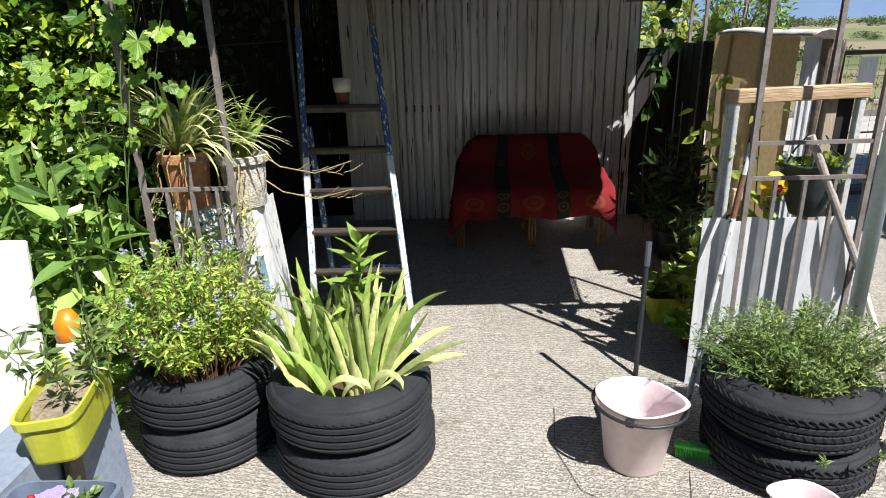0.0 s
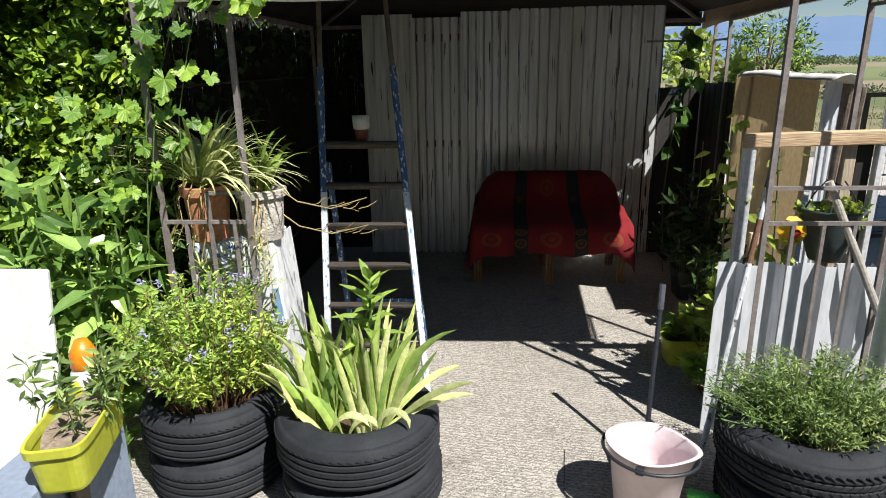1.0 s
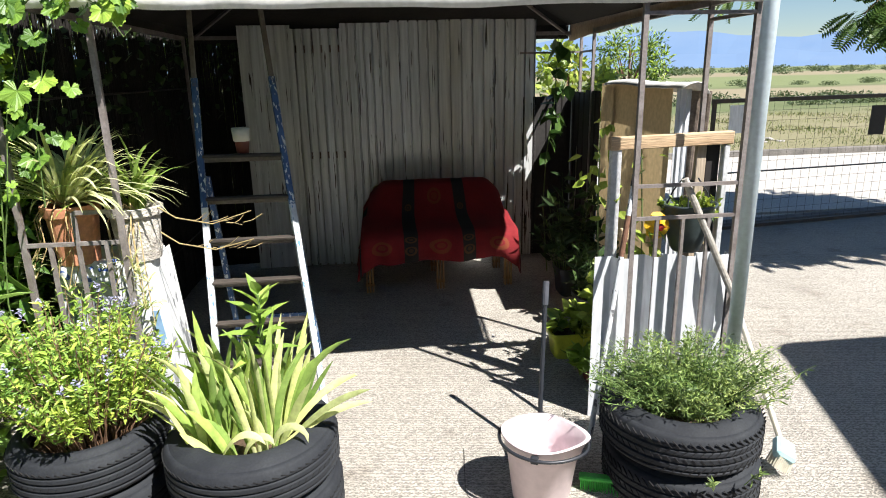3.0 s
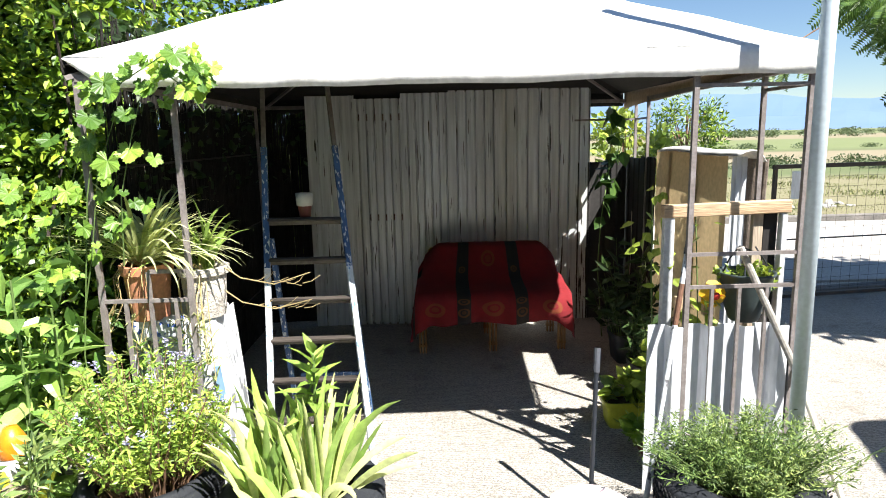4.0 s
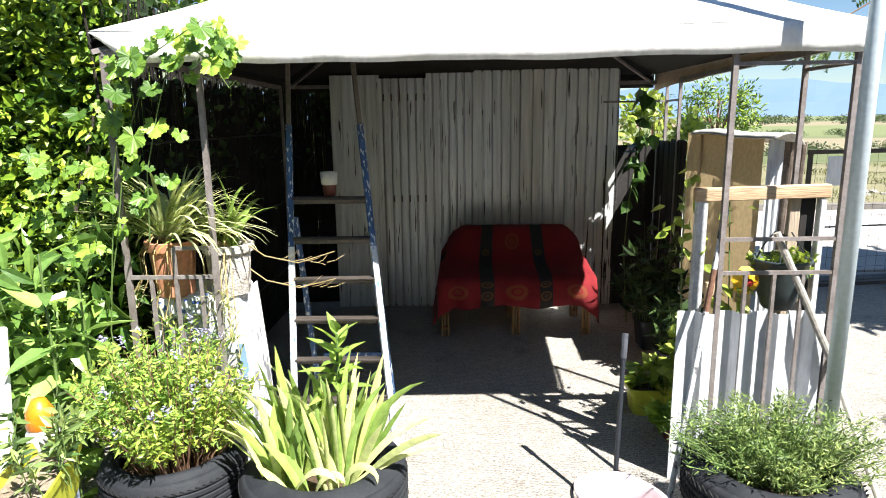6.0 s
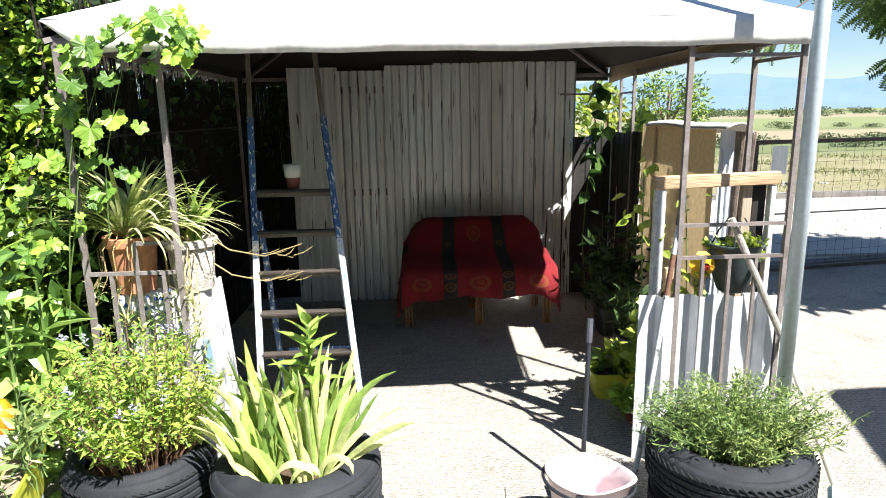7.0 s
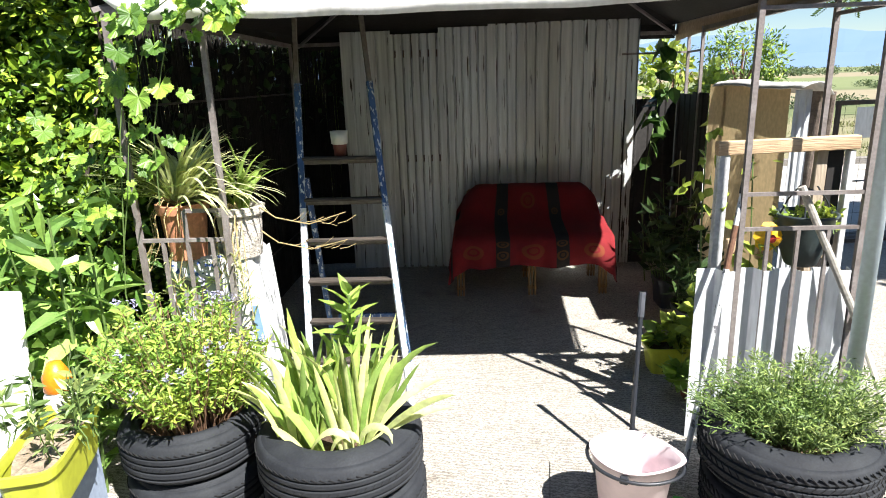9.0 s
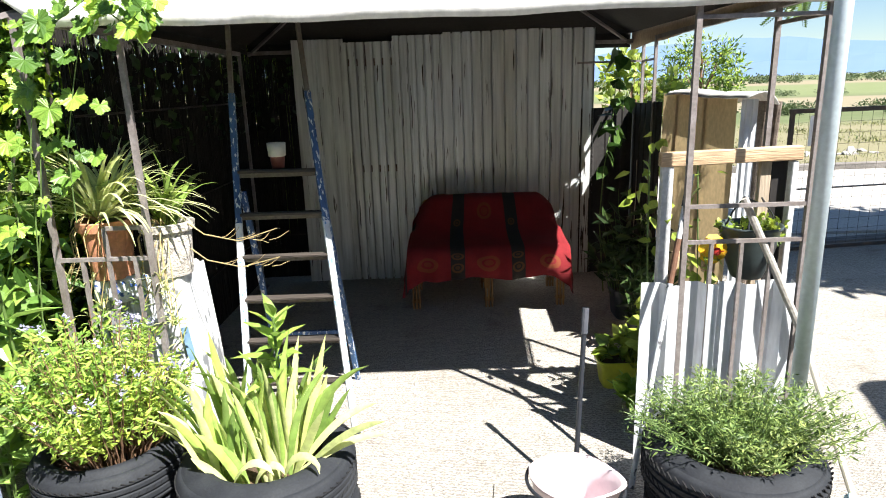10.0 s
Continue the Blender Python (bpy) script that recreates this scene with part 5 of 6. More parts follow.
pot = thing("terracotta_pot", -1.065, 2.88, 0.905, "terracotta plastic flower pot with a thick rim", "pot")
bm = bmesh.new()
lathe(bm, [(0.0, 0.0), (0.080, 0.0), (0.083, 0.004), (0.103, 0.212), (0.112, 0.214), (0.115, 0.219), (0.120, 0.258), (0.117, 0.263), (0.110, 0.262), (0.103, 0.235), (0.0, 0.23)], 32)
part("body", bm, TERRA, pot, smooth=False)
bm = bmesh.new()
disc(bm, 0.102, 0.238, 24, 0.006)
part("soil", bm, SOIL, pot)
SPIDER = leafy("striped_blade", (0.55, 0.63, 0.22), (0.84, 0.82, 0.52), obj=0.35, thin=0.4)
spider_plant(-1.065, 2.88, 1.148, 230, 0.46, "spider plant with striped arching leaves and long runners", SPIDER, width=0.014, runners=8, up=0.8)

STONE = material("cast_stone", (0.62, 0.58, 0.52), 0.9, 0, (0.36, 0.32, 0.28), 22, 90, 0.6, 0.9)
pot = thing("stone_pot", -0.81, 2.90, 0.905, "pale cast-stone flower pot with a rough relief", "pot")
bm = bmesh.new()
rings = lathe(bm, [(0.0, 0.0), (0.085, 0.0), (0.090, 0.04), (0.095, 0.09), (0.099, 0.14), (0.101, 0.198), (0.116, 0.203), (0.119, 0.236), (0.105, 0.239), (0.098, 0.21), (0.0, 0.205)], 36)
for ring in rings[2:6]:
    for v in ring:
        k = 1 + 0.07 * noise.noise(v.co * 40)
        v.co.x *= k
        v.co.y *= k
part("body", bm, STONE, pot)
spider_plant(-0.81, 2.90, 1.118, 20, 0.34, "upright green strap-leaved plant in a stone pot", leafy("strap_blade", (0.22, 0.36, 0.07), (0.36, 0.44, 0.1), obj=0.25), width=0.026, runners=4, up=0.15)


# young plants trailing over the cabinet from the stone pot
trail = thing("trailing_plantlet", -0.80, 2.77, 0.98, "pale trailing runners with small leafy plantlets", "plant")
for dx, drop in ((-0.03, 0.16), (0.02, 0.26), (0.05, 0.34), (0.0, 0.10)):
    bm = bmesh.new()
    tube(bm, [(dx * 0.5, 0.05, 0.12), (dx, -0.02, 0.04), (dx + 0.01, -0.045, -drop * 0.6), (dx + 0.02, -0.06, -drop)], 0.0025, 0.002, 5)
    part("runner", bm, STRAW, trail)
    for j in range(16):
        part("leaf", blade(random.uniform(0.05, 0.10), 0.008, 1.3, random.uniform(0.3, 1.3), random.uniform(0, 6.28), (dx + 0.015, -0.05, -drop * random.choice((0.4, 0.7, 1.0))), n=5), SPIDER, trail)


def twigs():
    for z, dz in ((1.10, 0.06), (0.985, 0.05)):
        g = thing("flower_stalk", -0.70, 2.86, z, "dry straw-yellow flower stalk arching out of the stone pot", "stalk")
        bm = bmesh.new()
        tube(bm, [(0, 0, 0.04), (0.09, -0.06, 0.0), (0.25, -0.10, -0.025), (0.42, -0.12, dz - 0.03)], 0.0035, 0.002, 5)
        part("stem", bm, STRAW, g)
        for k in range(7):
            t = 0.35 + 0.09 * k
            p = Vector((0.42 * t + 0.01, -0.12 * min(1, t * 1.2), -0.02))
            bm = bmesh.new()
            r = random.uniform(0.5, 1.3)
            up = random.choice((0.02, 0.035, 0.05, -0.012))
            tube(bm, [p, p + Vector((0.035 * r, -0.004, up * 0.3)), p + Vector((0.07 * r, random.uniform(-0.02, 0.02), up))], 0.0018, 0.001, 4)
            part("side_shoot", bm, STRAW, g)


twigs()


# ---- corner by the right post ----
panel = thing("ribbed_panel", 1.585, 2.745, 0, "silvery ribbed metal sheet standing against the trellis", "metal sheet")
bm = bmesh.new()
corrugated(bm, -0.325, 0.01, 0.0, 0.835, 0.0, 0.165, 0.055, flat=0.48, rows=2)
part("sheet", bm, GALV, panel)
bm = bmesh.new()
corrugated(bm, 0.005, 0.325, 0.0, 0.828, 0.006, 0.165, 0.055, flat=0.48, rows=2)
part("sheet", bm, GALV, panel)


GREYJAMB = material("grey_jamb", (0.58, 0.59, 0.60), 0.6, 0, (0.42, 0.42, 0.42), 6, 50, 0.4, 0.2)


def window_frame():
    g = thing("window_frame", 1.685, 2.93, 0, "bare wooden window frame with white-painted jambs leaning upright", "window frame")
    bm = bmesh.new()
    box(bm, (0.0, 0, 1.345), (0.62, 0.045, 0.062), rot=(0, -1.2, 0), bevel=0.004)
    part("head", bm, WOODNEW, g)
    for x in (-0.275, 0.275):
        bm = bmesh.new()
        box(bm, (x + (0.008 if x > 0 else 0), 0.004, 0.66), (0.05 if x < 0 else 0.03, 0.04, 1.31), bevel=0.004)
        part("jamb", bm, GREYJAMB, g)
    bm = bmesh.new()
    box(bm, (0.17, 0.03, 0.68), (0.05, 0.03, 1.30), bevel=0.003)
    part("inner_bar", bm, material("sun_bleached_wood", (0.44, 0.36, 0.27), 0.75, 0, (0.30, 0.23, 0.16), 7, 60, 0.4, 0.3, stretch=(2, 2, 0.25)), g)
    bm = bmesh.new()
    box(bm, (0.235, 0.036, 0.68), (0.07, 0.022, 1.29), bevel=0.003)
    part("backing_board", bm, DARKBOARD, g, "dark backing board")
    for x in (-0.19, -0.05, 0.10, 0.2):
        bm = bmesh.new()
        box(bm, (x, 0.03, 0.86), (0.055, 0.03, 0.10), bevel=0.003)
        part("slat_end", bm, WOODNEW, g)
    return g


window_frame()


def stick(name, pts, r, mats, label, category="stick"):
    """A straight stick in stretches of different finish."""
    a, b = Vector(pts[0]), Vector(pts[1])
    g = thing(name, a.x, a.y, a.z, label, category)
    d = b - a
    for f0, f1, m, k, nm in mats:
        bm = bmesh.new()
        rod(bm, d * f0, d * f1, r * k, r * k, 10)
        part(nm, bm, m, g, smooth=False)
    return g


PEEL = material("peeling_white", (0.62, 0.64, 0.66), 0.6, 0, (0.45, 0.48, 0.5), 8, 60, 0.4, 0.3, spots=(0.12, 0.12, 0.13), spot_scale=30, spot_edge=(0.55, 0.58), stretch=(1, 1, 0.5))
BROWN = material("brown_wood", (0.20, 0.10, 0.06), 0.6, 0, None, 9, 60, 0.4, 0.2)
stick("painted_stick", [(1.178, 2.50, 0.0), (1.44, 2.74, 1.30)], 0.0125, [(0, 0.66, PEEL, 1, "handle"), (0.66, 0.8, BROWN, 1.0, "sleeve"), (0.8, 0.9, PEEL, 0.9, "handle"), (0.9, 1.0, DARKPLASTIC, 1.15, "cap")],
           "long stick with peeling white paint leaning on the trellis", "stick")
br = thing("brush_head", 1.12, 2.19, 0.036, "bright green brush head lying on the concrete", "brush", rz=-8)
bm = bmesh.new()
box(bm, (0.01, -0.005, 0.012), (0.20, 0.042, 0.022), rot=(0, 0, -12), bevel=0.006)
part("head", bm, GREENBRISTLE, br)
bm = bmesh.new()
for k in range(24):
    for j in range(4):
        x = -0.08 + 0.0078 * k
        y = -0.02 + 0.012 * j
        q = Matrix.Rotation(radians(-12), 3, "Z") @ Vector((x, y, 0))
        rod(bm, (q.x, q.y, 0.01), (q.x + random.gauss(0, 0.006), q.y - 0.012 + random.gauss(0, 0.008), -0.055), 0.003, 0.002, 4)
part("bristles", bm, GREENBRISTLE, br)

stick("leaning_stick", [(1.93, 2.65, 0.60), (1.669, 2.74, 1.19)], 0.016, [(0, 1, material("grey_wood", (0.42, 0.39, 0.35), 0.8, 0, (0.3, 0.27, 0.23), 7, 60, 0.4, 0.3), 1, "shaft")], "weathered wooden stick leaning across the trellis")
pan = stick("dustpan", [(0.925, 2.45, 0.02), (1.0, 2.65, 0.765)], 0.012, [(0, 0.86, DARKPLASTIC, 0.9, "handle"), (0.86, 1.0, material("grey_grip", (0.075, 0.08, 0.095), 0.5), 1.25, "grip")], "black long-handled dustpan standing behind the bucket", "dustpan")
bm = bmesh.new()
box(bm, (0, 0.0, 0.03), (0.22, 0.14, 0.06), bevel=0.01)
part("pan", bm, DARKPLASTIC, pan)
b2 = stick("scrubbing_brush", [(1.925, 2.20, 0.115), (1.935, 2.72, 0.66)], 0.013, [(0, 1, CREAM, 1, "handle")], "long-handled brush with a pale blue head leaning on the pole", "brush")
PALEBLUE = material("pale_blue_plastic", (0.42, 0.66, 0.70), 0.4, 0, None, 5, 40, 0.2, 0.05)
bm = bmesh.new()
box(bm, (0, -0.02, -0.01), (0.09, 0.10, 0.05), rot=(35, 0, -15), bevel=0.012)
bmesh.ops.rotate(bm, verts=bm.verts, cent=(0, 0, 0), matrix=Matrix.Rotation(radians(32), 3, "Y"))
part("head", bm, PALEBLUE, b2)
bm = bmesh.new()
for k in range(8):
    for j in range(5):
        rod(bm, (-0.035 + 0.01 * k, -0.06 + 0.014 * j, -0.03), (-0.04 + 0.011 * k, -0.075 + 0.015 * j, -0.085), 0.004, 0.003, 4)
bmesh.ops.rotate(bm, verts=bm.verts, cent=(0, 0, 0), matrix=Matrix.Rotation(radians(32), 3, "Y"))
part("bristles", bm, CREAM, b2)


def bucket(x, y, rz, label, handle=True, k0=1.0):
    g = thing("bucket", x, y, 0, label, "bucket", rz=rz)
    bm = bmesh.new()
    seg = 48

    def ring(r, z, lip):
        out = []
        for k in range(seg):
            a = 2 * math.pi * k / seg
            p = 1 + lip * max(0, math.cos(a)) ** 6
            flat = 1 - 0.05 * abs(math.sin(2 * a))
            out.append(bm.verts.new((k0 * r * p * flat * math.cos(a), k0 * r * flat * 0.92 * math.sin(a), k0 * (z + lip * 0.06 * max(0, math.cos(a)) ** 4))))
        return out

    rings = [ring(r, z, lp) for r, z, lp in ((0.02, 0.003, 0), (0.108, 0.002, 0), (0.114, 0.012, 0), (0.140, 0.225, 0.03), (0.146, 0.228, 0.05), (0.156, 0.300, 0.16), (0.163, 0.304, 0.17), (0.163, 0.296, 0.17), (0.157, 0.304, 0.16), (0.149, 0.300, 0.14), (0.132, 0.2, 0.02), (0.106, 0.02, 0), (0.02, 0.014, 0))]
    for a, b in zip(rings, rings[1:]):
        for k in range(seg):
            f = bm.faces.new((a[k], a[(k + 1) % seg], b[(k + 1) % seg], b[k]))
            f.smooth = True
    part("body", bm, PINKPLASTIC, g)
    if handle:
        bm = bmesh.new()
        pts = [(0.168 * math.cos(a) * (1 + 0.10 * max(0, math.cos(a)) ** 4), 0.158 * math.sin(a), 0.276 - 0.006 * math.cos(a)) for a in [radians(-178 + 356 * k / 40) for k in range(41)]]
        tube(bm, pts, 0.007, 0.007, 8)
        part("handle", bm, DARKPLASTIC, g, "dark plastic carrying handle", True)
        for s in (-1, 1):
            bm = bmesh.new()
            box(bm, (0.0, s * 0.152, 0.276), (0.03, 0.02, 0.03), bevel=0.004)
            part("hinge", bm, DARKPLASTIC, g)


bucket(0.855, 2.165, -25, "pale pink plastic bucket with a pouring lip and dark handle")
bucket(1.285, 1.715, 160, "small pale pink plastic pail on the concrete", handle=False, k0=0.66)
bm = bmesh.new()
tube(bm, [(0.60, 2.55, 0.004), (0.56, 2.25, 0.004), (0.62, 2.0, 0.004), (0.80, 1.86, 0.004), (1.0, 1.9, 0.004), (1.06, 2.1, 0.004)], 0.0013, 0.0013, 5)
tagged(part("thin_wire", bm, DARKIRON), "thin bent wire lying on the concrete", "wire")


def potted(name, x, y, label, w, d, h, mat, plant_label, n, height, spread, leaf, leaf_mat, shape, rz=0, base=0.0, cat="planter", earth=SOIL):
    g = thing(name, x, y, base, label, cat, rz=rz)
    bm = bmesh.new()

    def ring(sx, sy, z):
        pts = []
        for k in range(32):
            a = 2 * math.pi * (k + 0.5) / 32
            c, s = math.cos(a), math.sin(a)
            e = 0.35
            pts.append(bm.verts.new((sx * math.copysign(abs(c) ** e, c), sy * math.copysign(abs(s) ** e, s), z)))
        return pts

    W, D = w / 2, d / 2
    rings = [ring(W * 0.3, D * 0.3, 0.0), ring(W * 0.80, D * 0.88, 0.0), ring(W * 0.82, D * 0.90, 0.01), ring(W * 0.94, D * 0.97, h * 0.82), ring(W * 1.02, D * 1.02, h * 0.83), ring(W * 1.04, D * 1.03, h), ring(W * 0.95, D * 0.97, h), ring(W * 0.9, D * 0.93, h * 0.8)]
    for a, b in zip(rings, rings[1:]):
        for k in range(32):
            bm.faces.new((a[k], a[(k + 1) % 32], b[(k + 1) % 32], b[k]))
    part("trough", bm, mat, g)
    bm = bmesh.new()
    disc(bm, 0.5, h * 0.8, 24, 0.008, sx=w * 0.9, sy=d * 0.93)
    part("soil", bm, earth, g)
    stems_bush("potted_plant", x, y, base + h * 0.8, plant_label, leaf_mat, n, height, spread, leaf, 14, shape, GREENSTEM, lower_bare=0.2)


potted("lime_planter", 1.405, 3.47, "lime green plastic planter on the floor", 0.28, 0.18, 0.16, LIME, "potted plant with broad light green leaves", 8, 0.22, (0.11, 0.08), 0.085, BUSH_LEAF, OVAL)
potted("dark_pot", 1.72, 3.95, "dark plastic pot in the shade", 0.26, 0.26, 0.2, DARKPLASTIC, "bushy pot plant, leaf colour darkened for shade", 18, 0.50, (0.22, 0.26), 0.10, SHADED_LEAF, LANCE)
potted("dark_pot", 1.76, 4.55, "dark plastic pot beside the low wall", 0.26, 0.26, 0.22, DARKPLASTIC, "tall pot plant with long leaves darkened for shade", 22, 0.75, (0.28, 0.3), 0.12, SHADED_LEAF, LANCE)
potted("dark_pot", 1.55, 3.15, "dark plastic pot behind the ribbed sheet", 0.22, 0.22, 0.2, DARKPLASTIC, "green pot plant climbing beside the window frame", 22, 0.62, (0.22, 0.16), 0.07, BUSH_LEAF, OVAL)
potted("red_pot", 1.44, 3.10, "small red plastic pot on the concrete", 0.16, 0.16, 0.12, material("red_plastic", (0.16, 0.02, 0.02), 0.45), "low bright green leafy plant", 16, 0.10, (0.13, 0.11), 0.085, VINE_LEAF, OVAL)


def climber(name, x, y, label, pts, n, size, mat, shape, low=0.25):
    g = thing(name, x, y, 0, label, "vine")
    bm = bmesh.new()
    tube(bm, pts, 0.006, 0.003, 6)
    part("stem", bm, GREENSTEM, g)
    me = shape_mesh("leaf", shape, mat)
    for k in range(n):
        f = (low + (1 - low) * random.random()) * (len(pts) - 1.001)
        p = Vector(pts[int(f)]).lerp(Vector(pts[int(f) + 1]), f - int(f))
        ob = part("leaf", me, None, g)
        s = size * random.uniform(0.65, 1.2)
        ob.matrix_basis = pose(p.x + random.gauss(0, 0.05), p.y + random.gauss(0, 0.04), p.z + random.gauss(0, 0.04), random.uniform(-110, 10), random.uniform(-40, 40), random.uniform(0, 360)) @ Matrix.Diagonal((s, s, s, 1))


climber("wall_climber", 1.72, 5.1, "climbing plant with broad dark leaves on a string", [(0, 0, 0), (-0.05, 0.0, 0.6), (0.0, 0.1, 1.0), (0.1, 0.25, 1.4), (0.14, 0.3, 1.95)], 34, 0.14, leafy("deep_green_leaf", (0.05, 0.12, 0.025), (0.09, 0.18, 0.035), obj=0.4), OVAL, 0.52)
climber("frame_climber", 1.36, 3.0, "thin climber with small bright leaves along the window frame", [(0.05, 0.05, 0), (0.02, 0, 0.6), (0.0, 0.0, 1.0), (0.0, 0.02, 1.4)], 30, 0.065, BUSH_LEAF, OVAL, 0.66)
climber("frame_climber", 1.62, 3.05, "thin climber with small bright leaves inside the window frame", [(0.0, 0.05, 0), (0.02, 0, 0.5), (0.0, 0.0, 0.9), (-0.02, 0.02, 1.3)], 30, 0.06, BUSH_LEAF, OVAL)


def hibiscus():
    g = thing("hibiscus_flower", 1.605, 2.84, 0.945, "open orange-yellow hibiscus flower with a red throat", "flower")
    orange = material("orange_petal", (0.95, 0.70, 0.05), 0.5, 0, (0.95, 0.48, 0.02), 12, 40, 0.5, 0.05, translucent=0.3)
    red = material("red_throat", (0.5, 0.03, 0.02), 0.5)
    me = shape_mesh("petal", leaf_shape(1.15, 0.12, 0.2, (0.12, 0.45, 0.55, 0.22)), orange)
    for k in range(5):
        ob = part("petal", me, None, g)
        ob.matrix_basis = pose(0, -0.004 * k, 0, 0, 72 * k, 0) @ pose(0, 0, 0, 78, 0, 0) @ Matrix.Diagonal((0.07, 0.07, 0.07, 1))
    bm = bmesh.new()
    bmesh.ops.create_icosphere(bm, subdivisions=2, radius=0.019, matrix=pose(0, -0.028, 0) @ Matrix.Diagonal((1, 0.5, 1, 1)))
    rod(bm, (0, -0.03, 0), (0.01, -0.07, 0.012), 0.003, 0.002, 6)
    part("throat", bm, red, g)
    bm = bmesh.new()
    tube(bm, [(0, 0, 0), (0.0, 0.05, -0.12), (-0.03, 0.16, -0.5), (-0.05, 0.26, -0.75)], 0.004, 0.006, 6)
    part("stem", bm, GREENSTEM, g)
    lf = shape_mesh("leaf", OVAL, BUSH_LEAF)
    for k in range(9):
        ob = part("leaf", lf, None, g)
        s = random.uniform(0.06, 0.10)
        ob.matrix_basis = pose(random.uniform(-0.12, 0.08), random.uniform(0.0, 0.08), random.uniform(-0.16, 0.0), random.uniform(-60, 20), random.uniform(-30, 30), random.uniform(90, 270)) @ Matrix.Diagonal((s, s, s, 1))


hibiscus()

hp = thing("hanging_pot", 1.785, 2.90, 0.80, "dark green hanging pot with wire arms on the trellis", "pot")
bm = bmesh.new()
lathe(bm, [(0.0, 0.0), (0.062, 0.0), (0.068, 0.006), (0.098, 0.09), (0.120, 0.185), (0.124, 0.225), (0.134, 0.229), (0.136, 0.242), (0.126, 0.242), (0.114, 0.17), (0.0, 0.165)], 28)
part("body", bm, material("dark_green_plastic", (0.045, 0.062, 0.064), 0.45, 0, None, 5, 40, 0.3, 0.05), hp, smooth=True)
for a in (0, 2.1, 4.2):
    bm = bmesh.new()
    tube(bm, [(0.12 * math.cos(a), 0.12 * math.sin(a), 0.22), (0.09 * math.cos(a), 0.09 * math.sin(a), 0.29), (0.04 * math.cos(a), 0.04 * math.sin(a), 0.36), (0.0, -0.12, 0.345)], 0.004, 0.004, 6)
    part("wire_arm", bm, DARKPLASTIC, hp)
stems_bush("trailing_plant", 1.785, 2.90, 0.985, "small trailing green plant in a hanging pot", BUSH_LEAF, 22, 0.10, (0.15, 0.12), 0.028, 12, OVAL, GREENSTEM)

# ---- front left corner ----
st = thing("plant_stand", -1.06, 1.80, 0, "low grey-blue box with wooden batten used as a plant stand", "stand")
bm = bmesh.new()
box(bm, (-0.125, -0.14, 0.25), (0.19, 0.72, 0.50), bevel=0.01)
part("box", bm, material("grey_blue_paint", (0.26, 0.31, 0.40), 0.6, 0, (0.19, 0.23, 0.31), 4, 40, 0.3, 0.1), st)
bm = bmesh.new()
box(bm, (-0.012, -0.10, 0.255), (0.022, 0.07, 0.51), rot=(0, 4, 0), bevel=0.004)
part("batten", bm, WOODOLD, st)
PALESOIL = material("pale_soil", (0.36, 0.29, 0.21), 0.95, 0, (0.22, 0.17, 0.12), 14, 90, 0.5, 0.8)
potted("lime_trough", -1.045, 1.735, "lime yellow plastic flower trough with dry soil", 0.175, 0.44, 0.16, LIME, "sparse grey-green plant in a lime trough", 17, 0.28, (0.14, 0.2), 0.05, GREY_LEAF, LANCE, rz=14, base=0.502, earth=PALESOIL)

bm = bmesh.new()
box(bm, (0, 0, 0.50), (0.80, 0.025, 1.0), rot=(0, 3, 0), bevel=0.006)
wb = part("white_board", bm, WHITEPAINT)
wb.location = (-1.80, 2.06, 0.0)
wb.rotation_euler = (radians(-4), 0, radians(8))
tagged(wb, "white painted board leaning among the plants", "board")

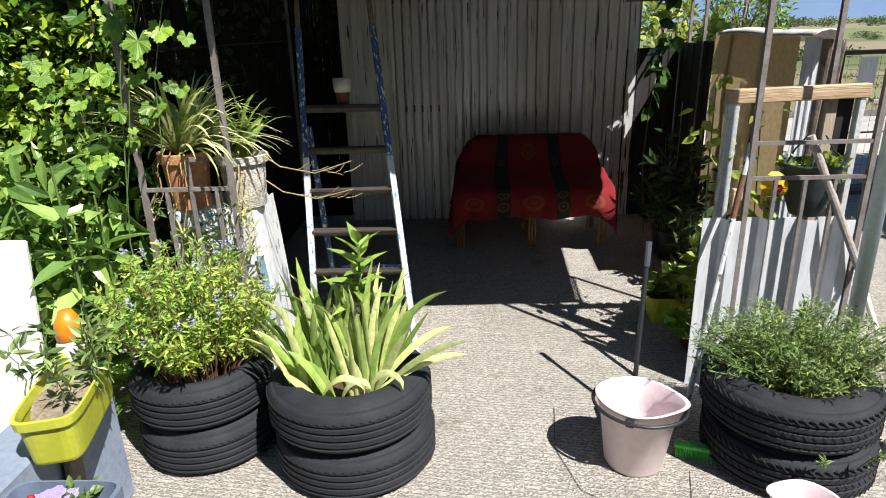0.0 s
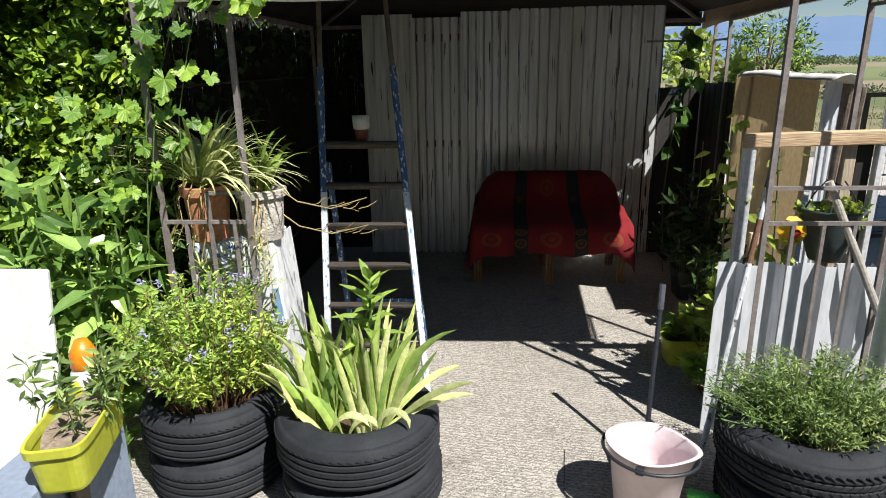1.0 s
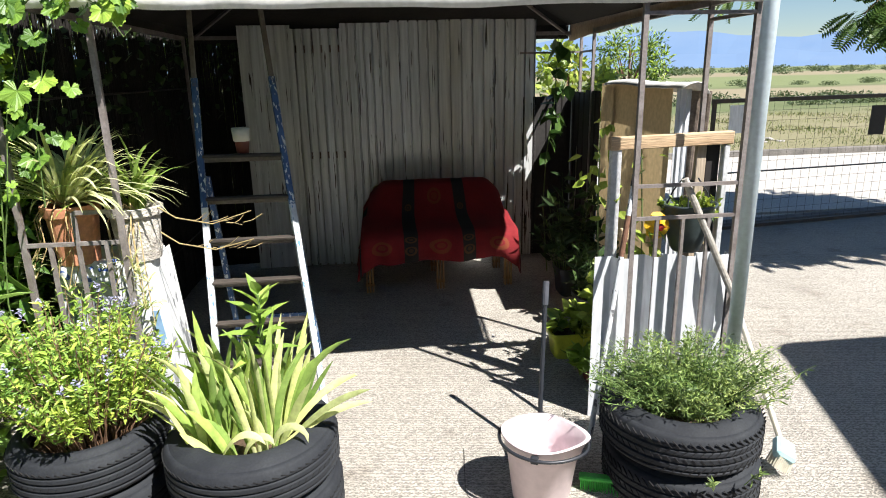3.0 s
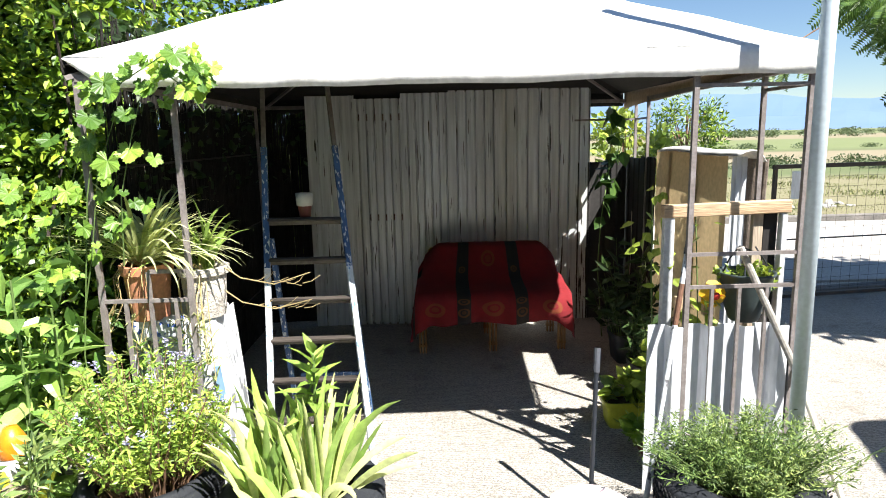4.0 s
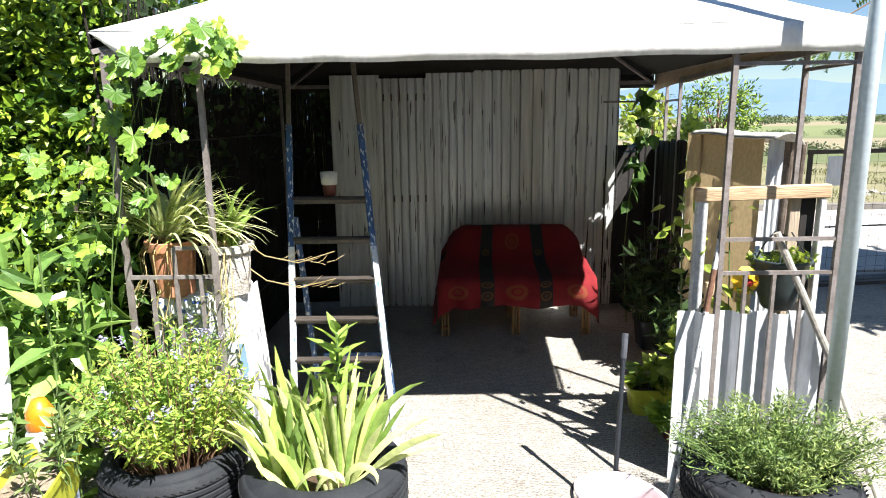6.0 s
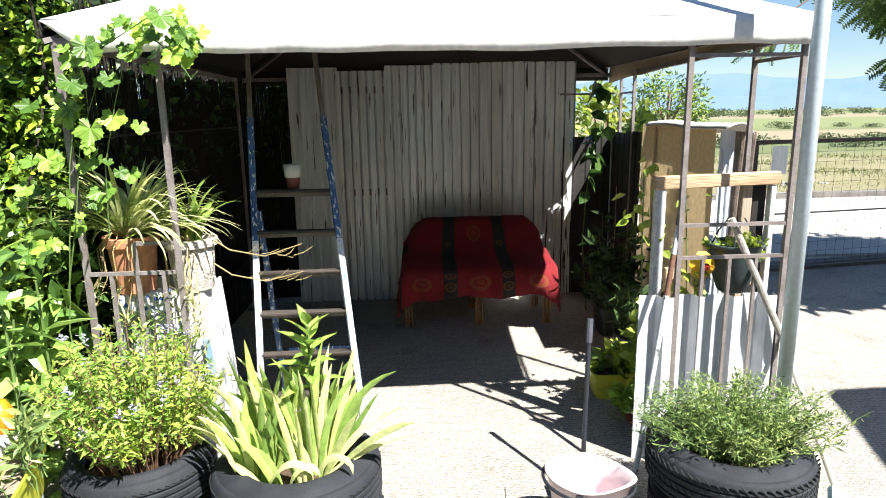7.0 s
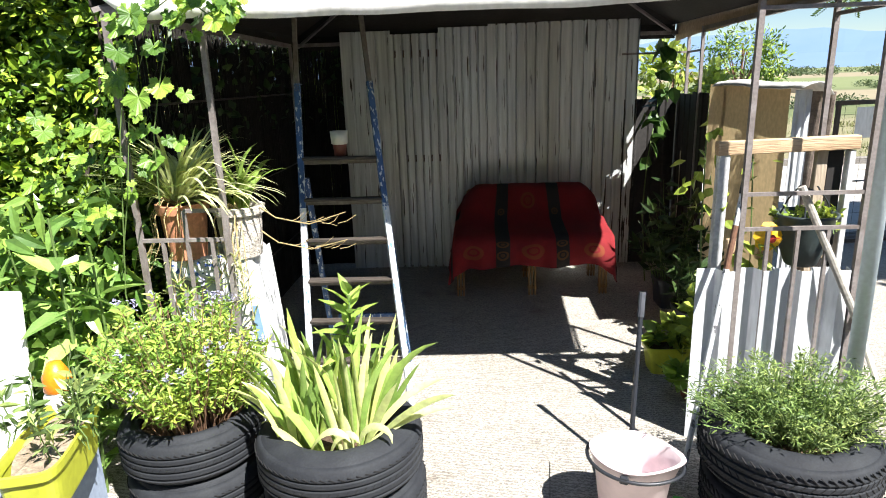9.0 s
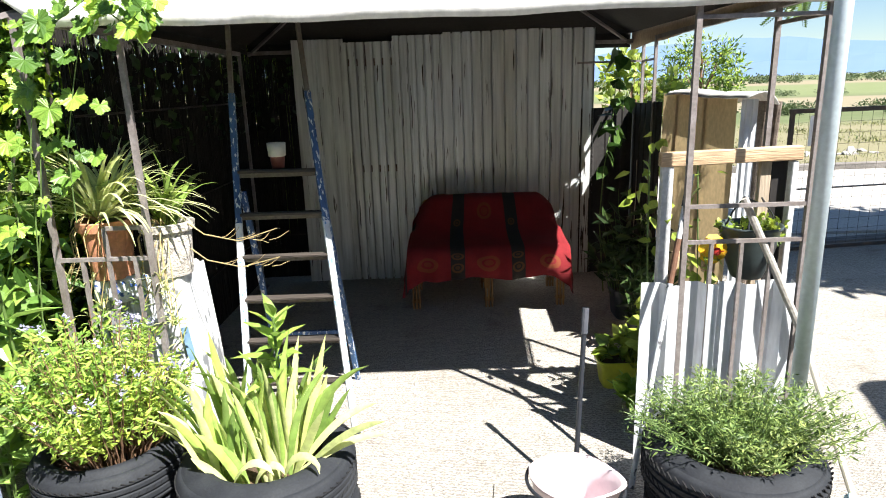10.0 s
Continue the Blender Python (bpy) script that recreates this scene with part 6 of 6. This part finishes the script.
bt = thing("plastic_bottle", -1.155, 1.965, 0.61, "white plastic bottle with an orange top among leaves", "bottle")
bm = bmesh.new()
lathe(bm, [(0.0, 0.0), (0.044, 0.0), (0.05, 0.02), (0.05, 0.07), (0.04, 0.085)], 20)
part("body", bm, WHITEPAINT, bt, smooth=True)
bm = bmesh.new()
lathe(bm, [(0.042, 0.085), (0.046, 0.09), (0.044, 0.14), (0.022, 0.185), (0.0, 0.19)], 20)
part("top", bm, material("orange_plastic", (0.80, 0.24, 0.01), 0.4), bt, smooth=True)
bm = bmesh.new()
rod(bm, (0, 0, -0.60), (0, 0, 0.002), 0.008, 0.008, 8)
part("stake", bm, WOODOLD, bt)

potted("pansy_planter", -0.91, 1.40, "grey-blue plastic planter with violet pansies", 0.30, 0.15, 0.50, material("grey_blue_plastic", (0.16, 0.20, 0.28), 0.5, 0, None, 4, 40, 0.2, 0.05), "low leafy pansy foliage", 16, 0.05, (0.13, 0.06), 0.03, GREY_LEAF, OVAL)
pansy = stems_bush("pansy", -0.90, 1.40, 0.46, "small violet pansies in front of the trough", GREY_LEAF, 12, 0.05, (0.10, 0.06), 0.03, 6, OVAL, GREENSTEM)
violet = material("violet_petal", (0.36, 0.26, 0.66), 0.6, 0, (0.62, 0.55, 0.8), 30, 60, 0.5, 0, translucent=0.3)
pm = shape_mesh("petal", leaf_shape(1.0, 0.1, 0.2, (0.15, 0.5, 0.55, 0.3)), violet)
for k in range(9):
    cx, cy, cz = random.uniform(-0.10, 0.06), random.uniform(-0.07, 0.03), random.uniform(0.03, 0.06)
    for j in range(5):
        ob = part("petal", pm, None, pansy)
        ob.matrix_basis = pose(cx, cy, cz, 20, 0, 0) @ pose(0, 0, 0, 10, 0, 72 * j) @ Matrix.Diagonal((0.024, 0.024, 0.024, 1))
bm = bmesh.new()
bmesh.ops.create_icosphere(bm, subdivisions=2, radius=0.011, matrix=pose(-0.05, -0.03, 0.07))
rod(bm, (-0.05, -0.03, 0.0), (-0.05, -0.03, 0.065), 0.002, 0.002, 5)
part("bud", bm, material("crimson_petal", (0.4, 0.01, 0.03), 0.6), pansy, "crimson bud")
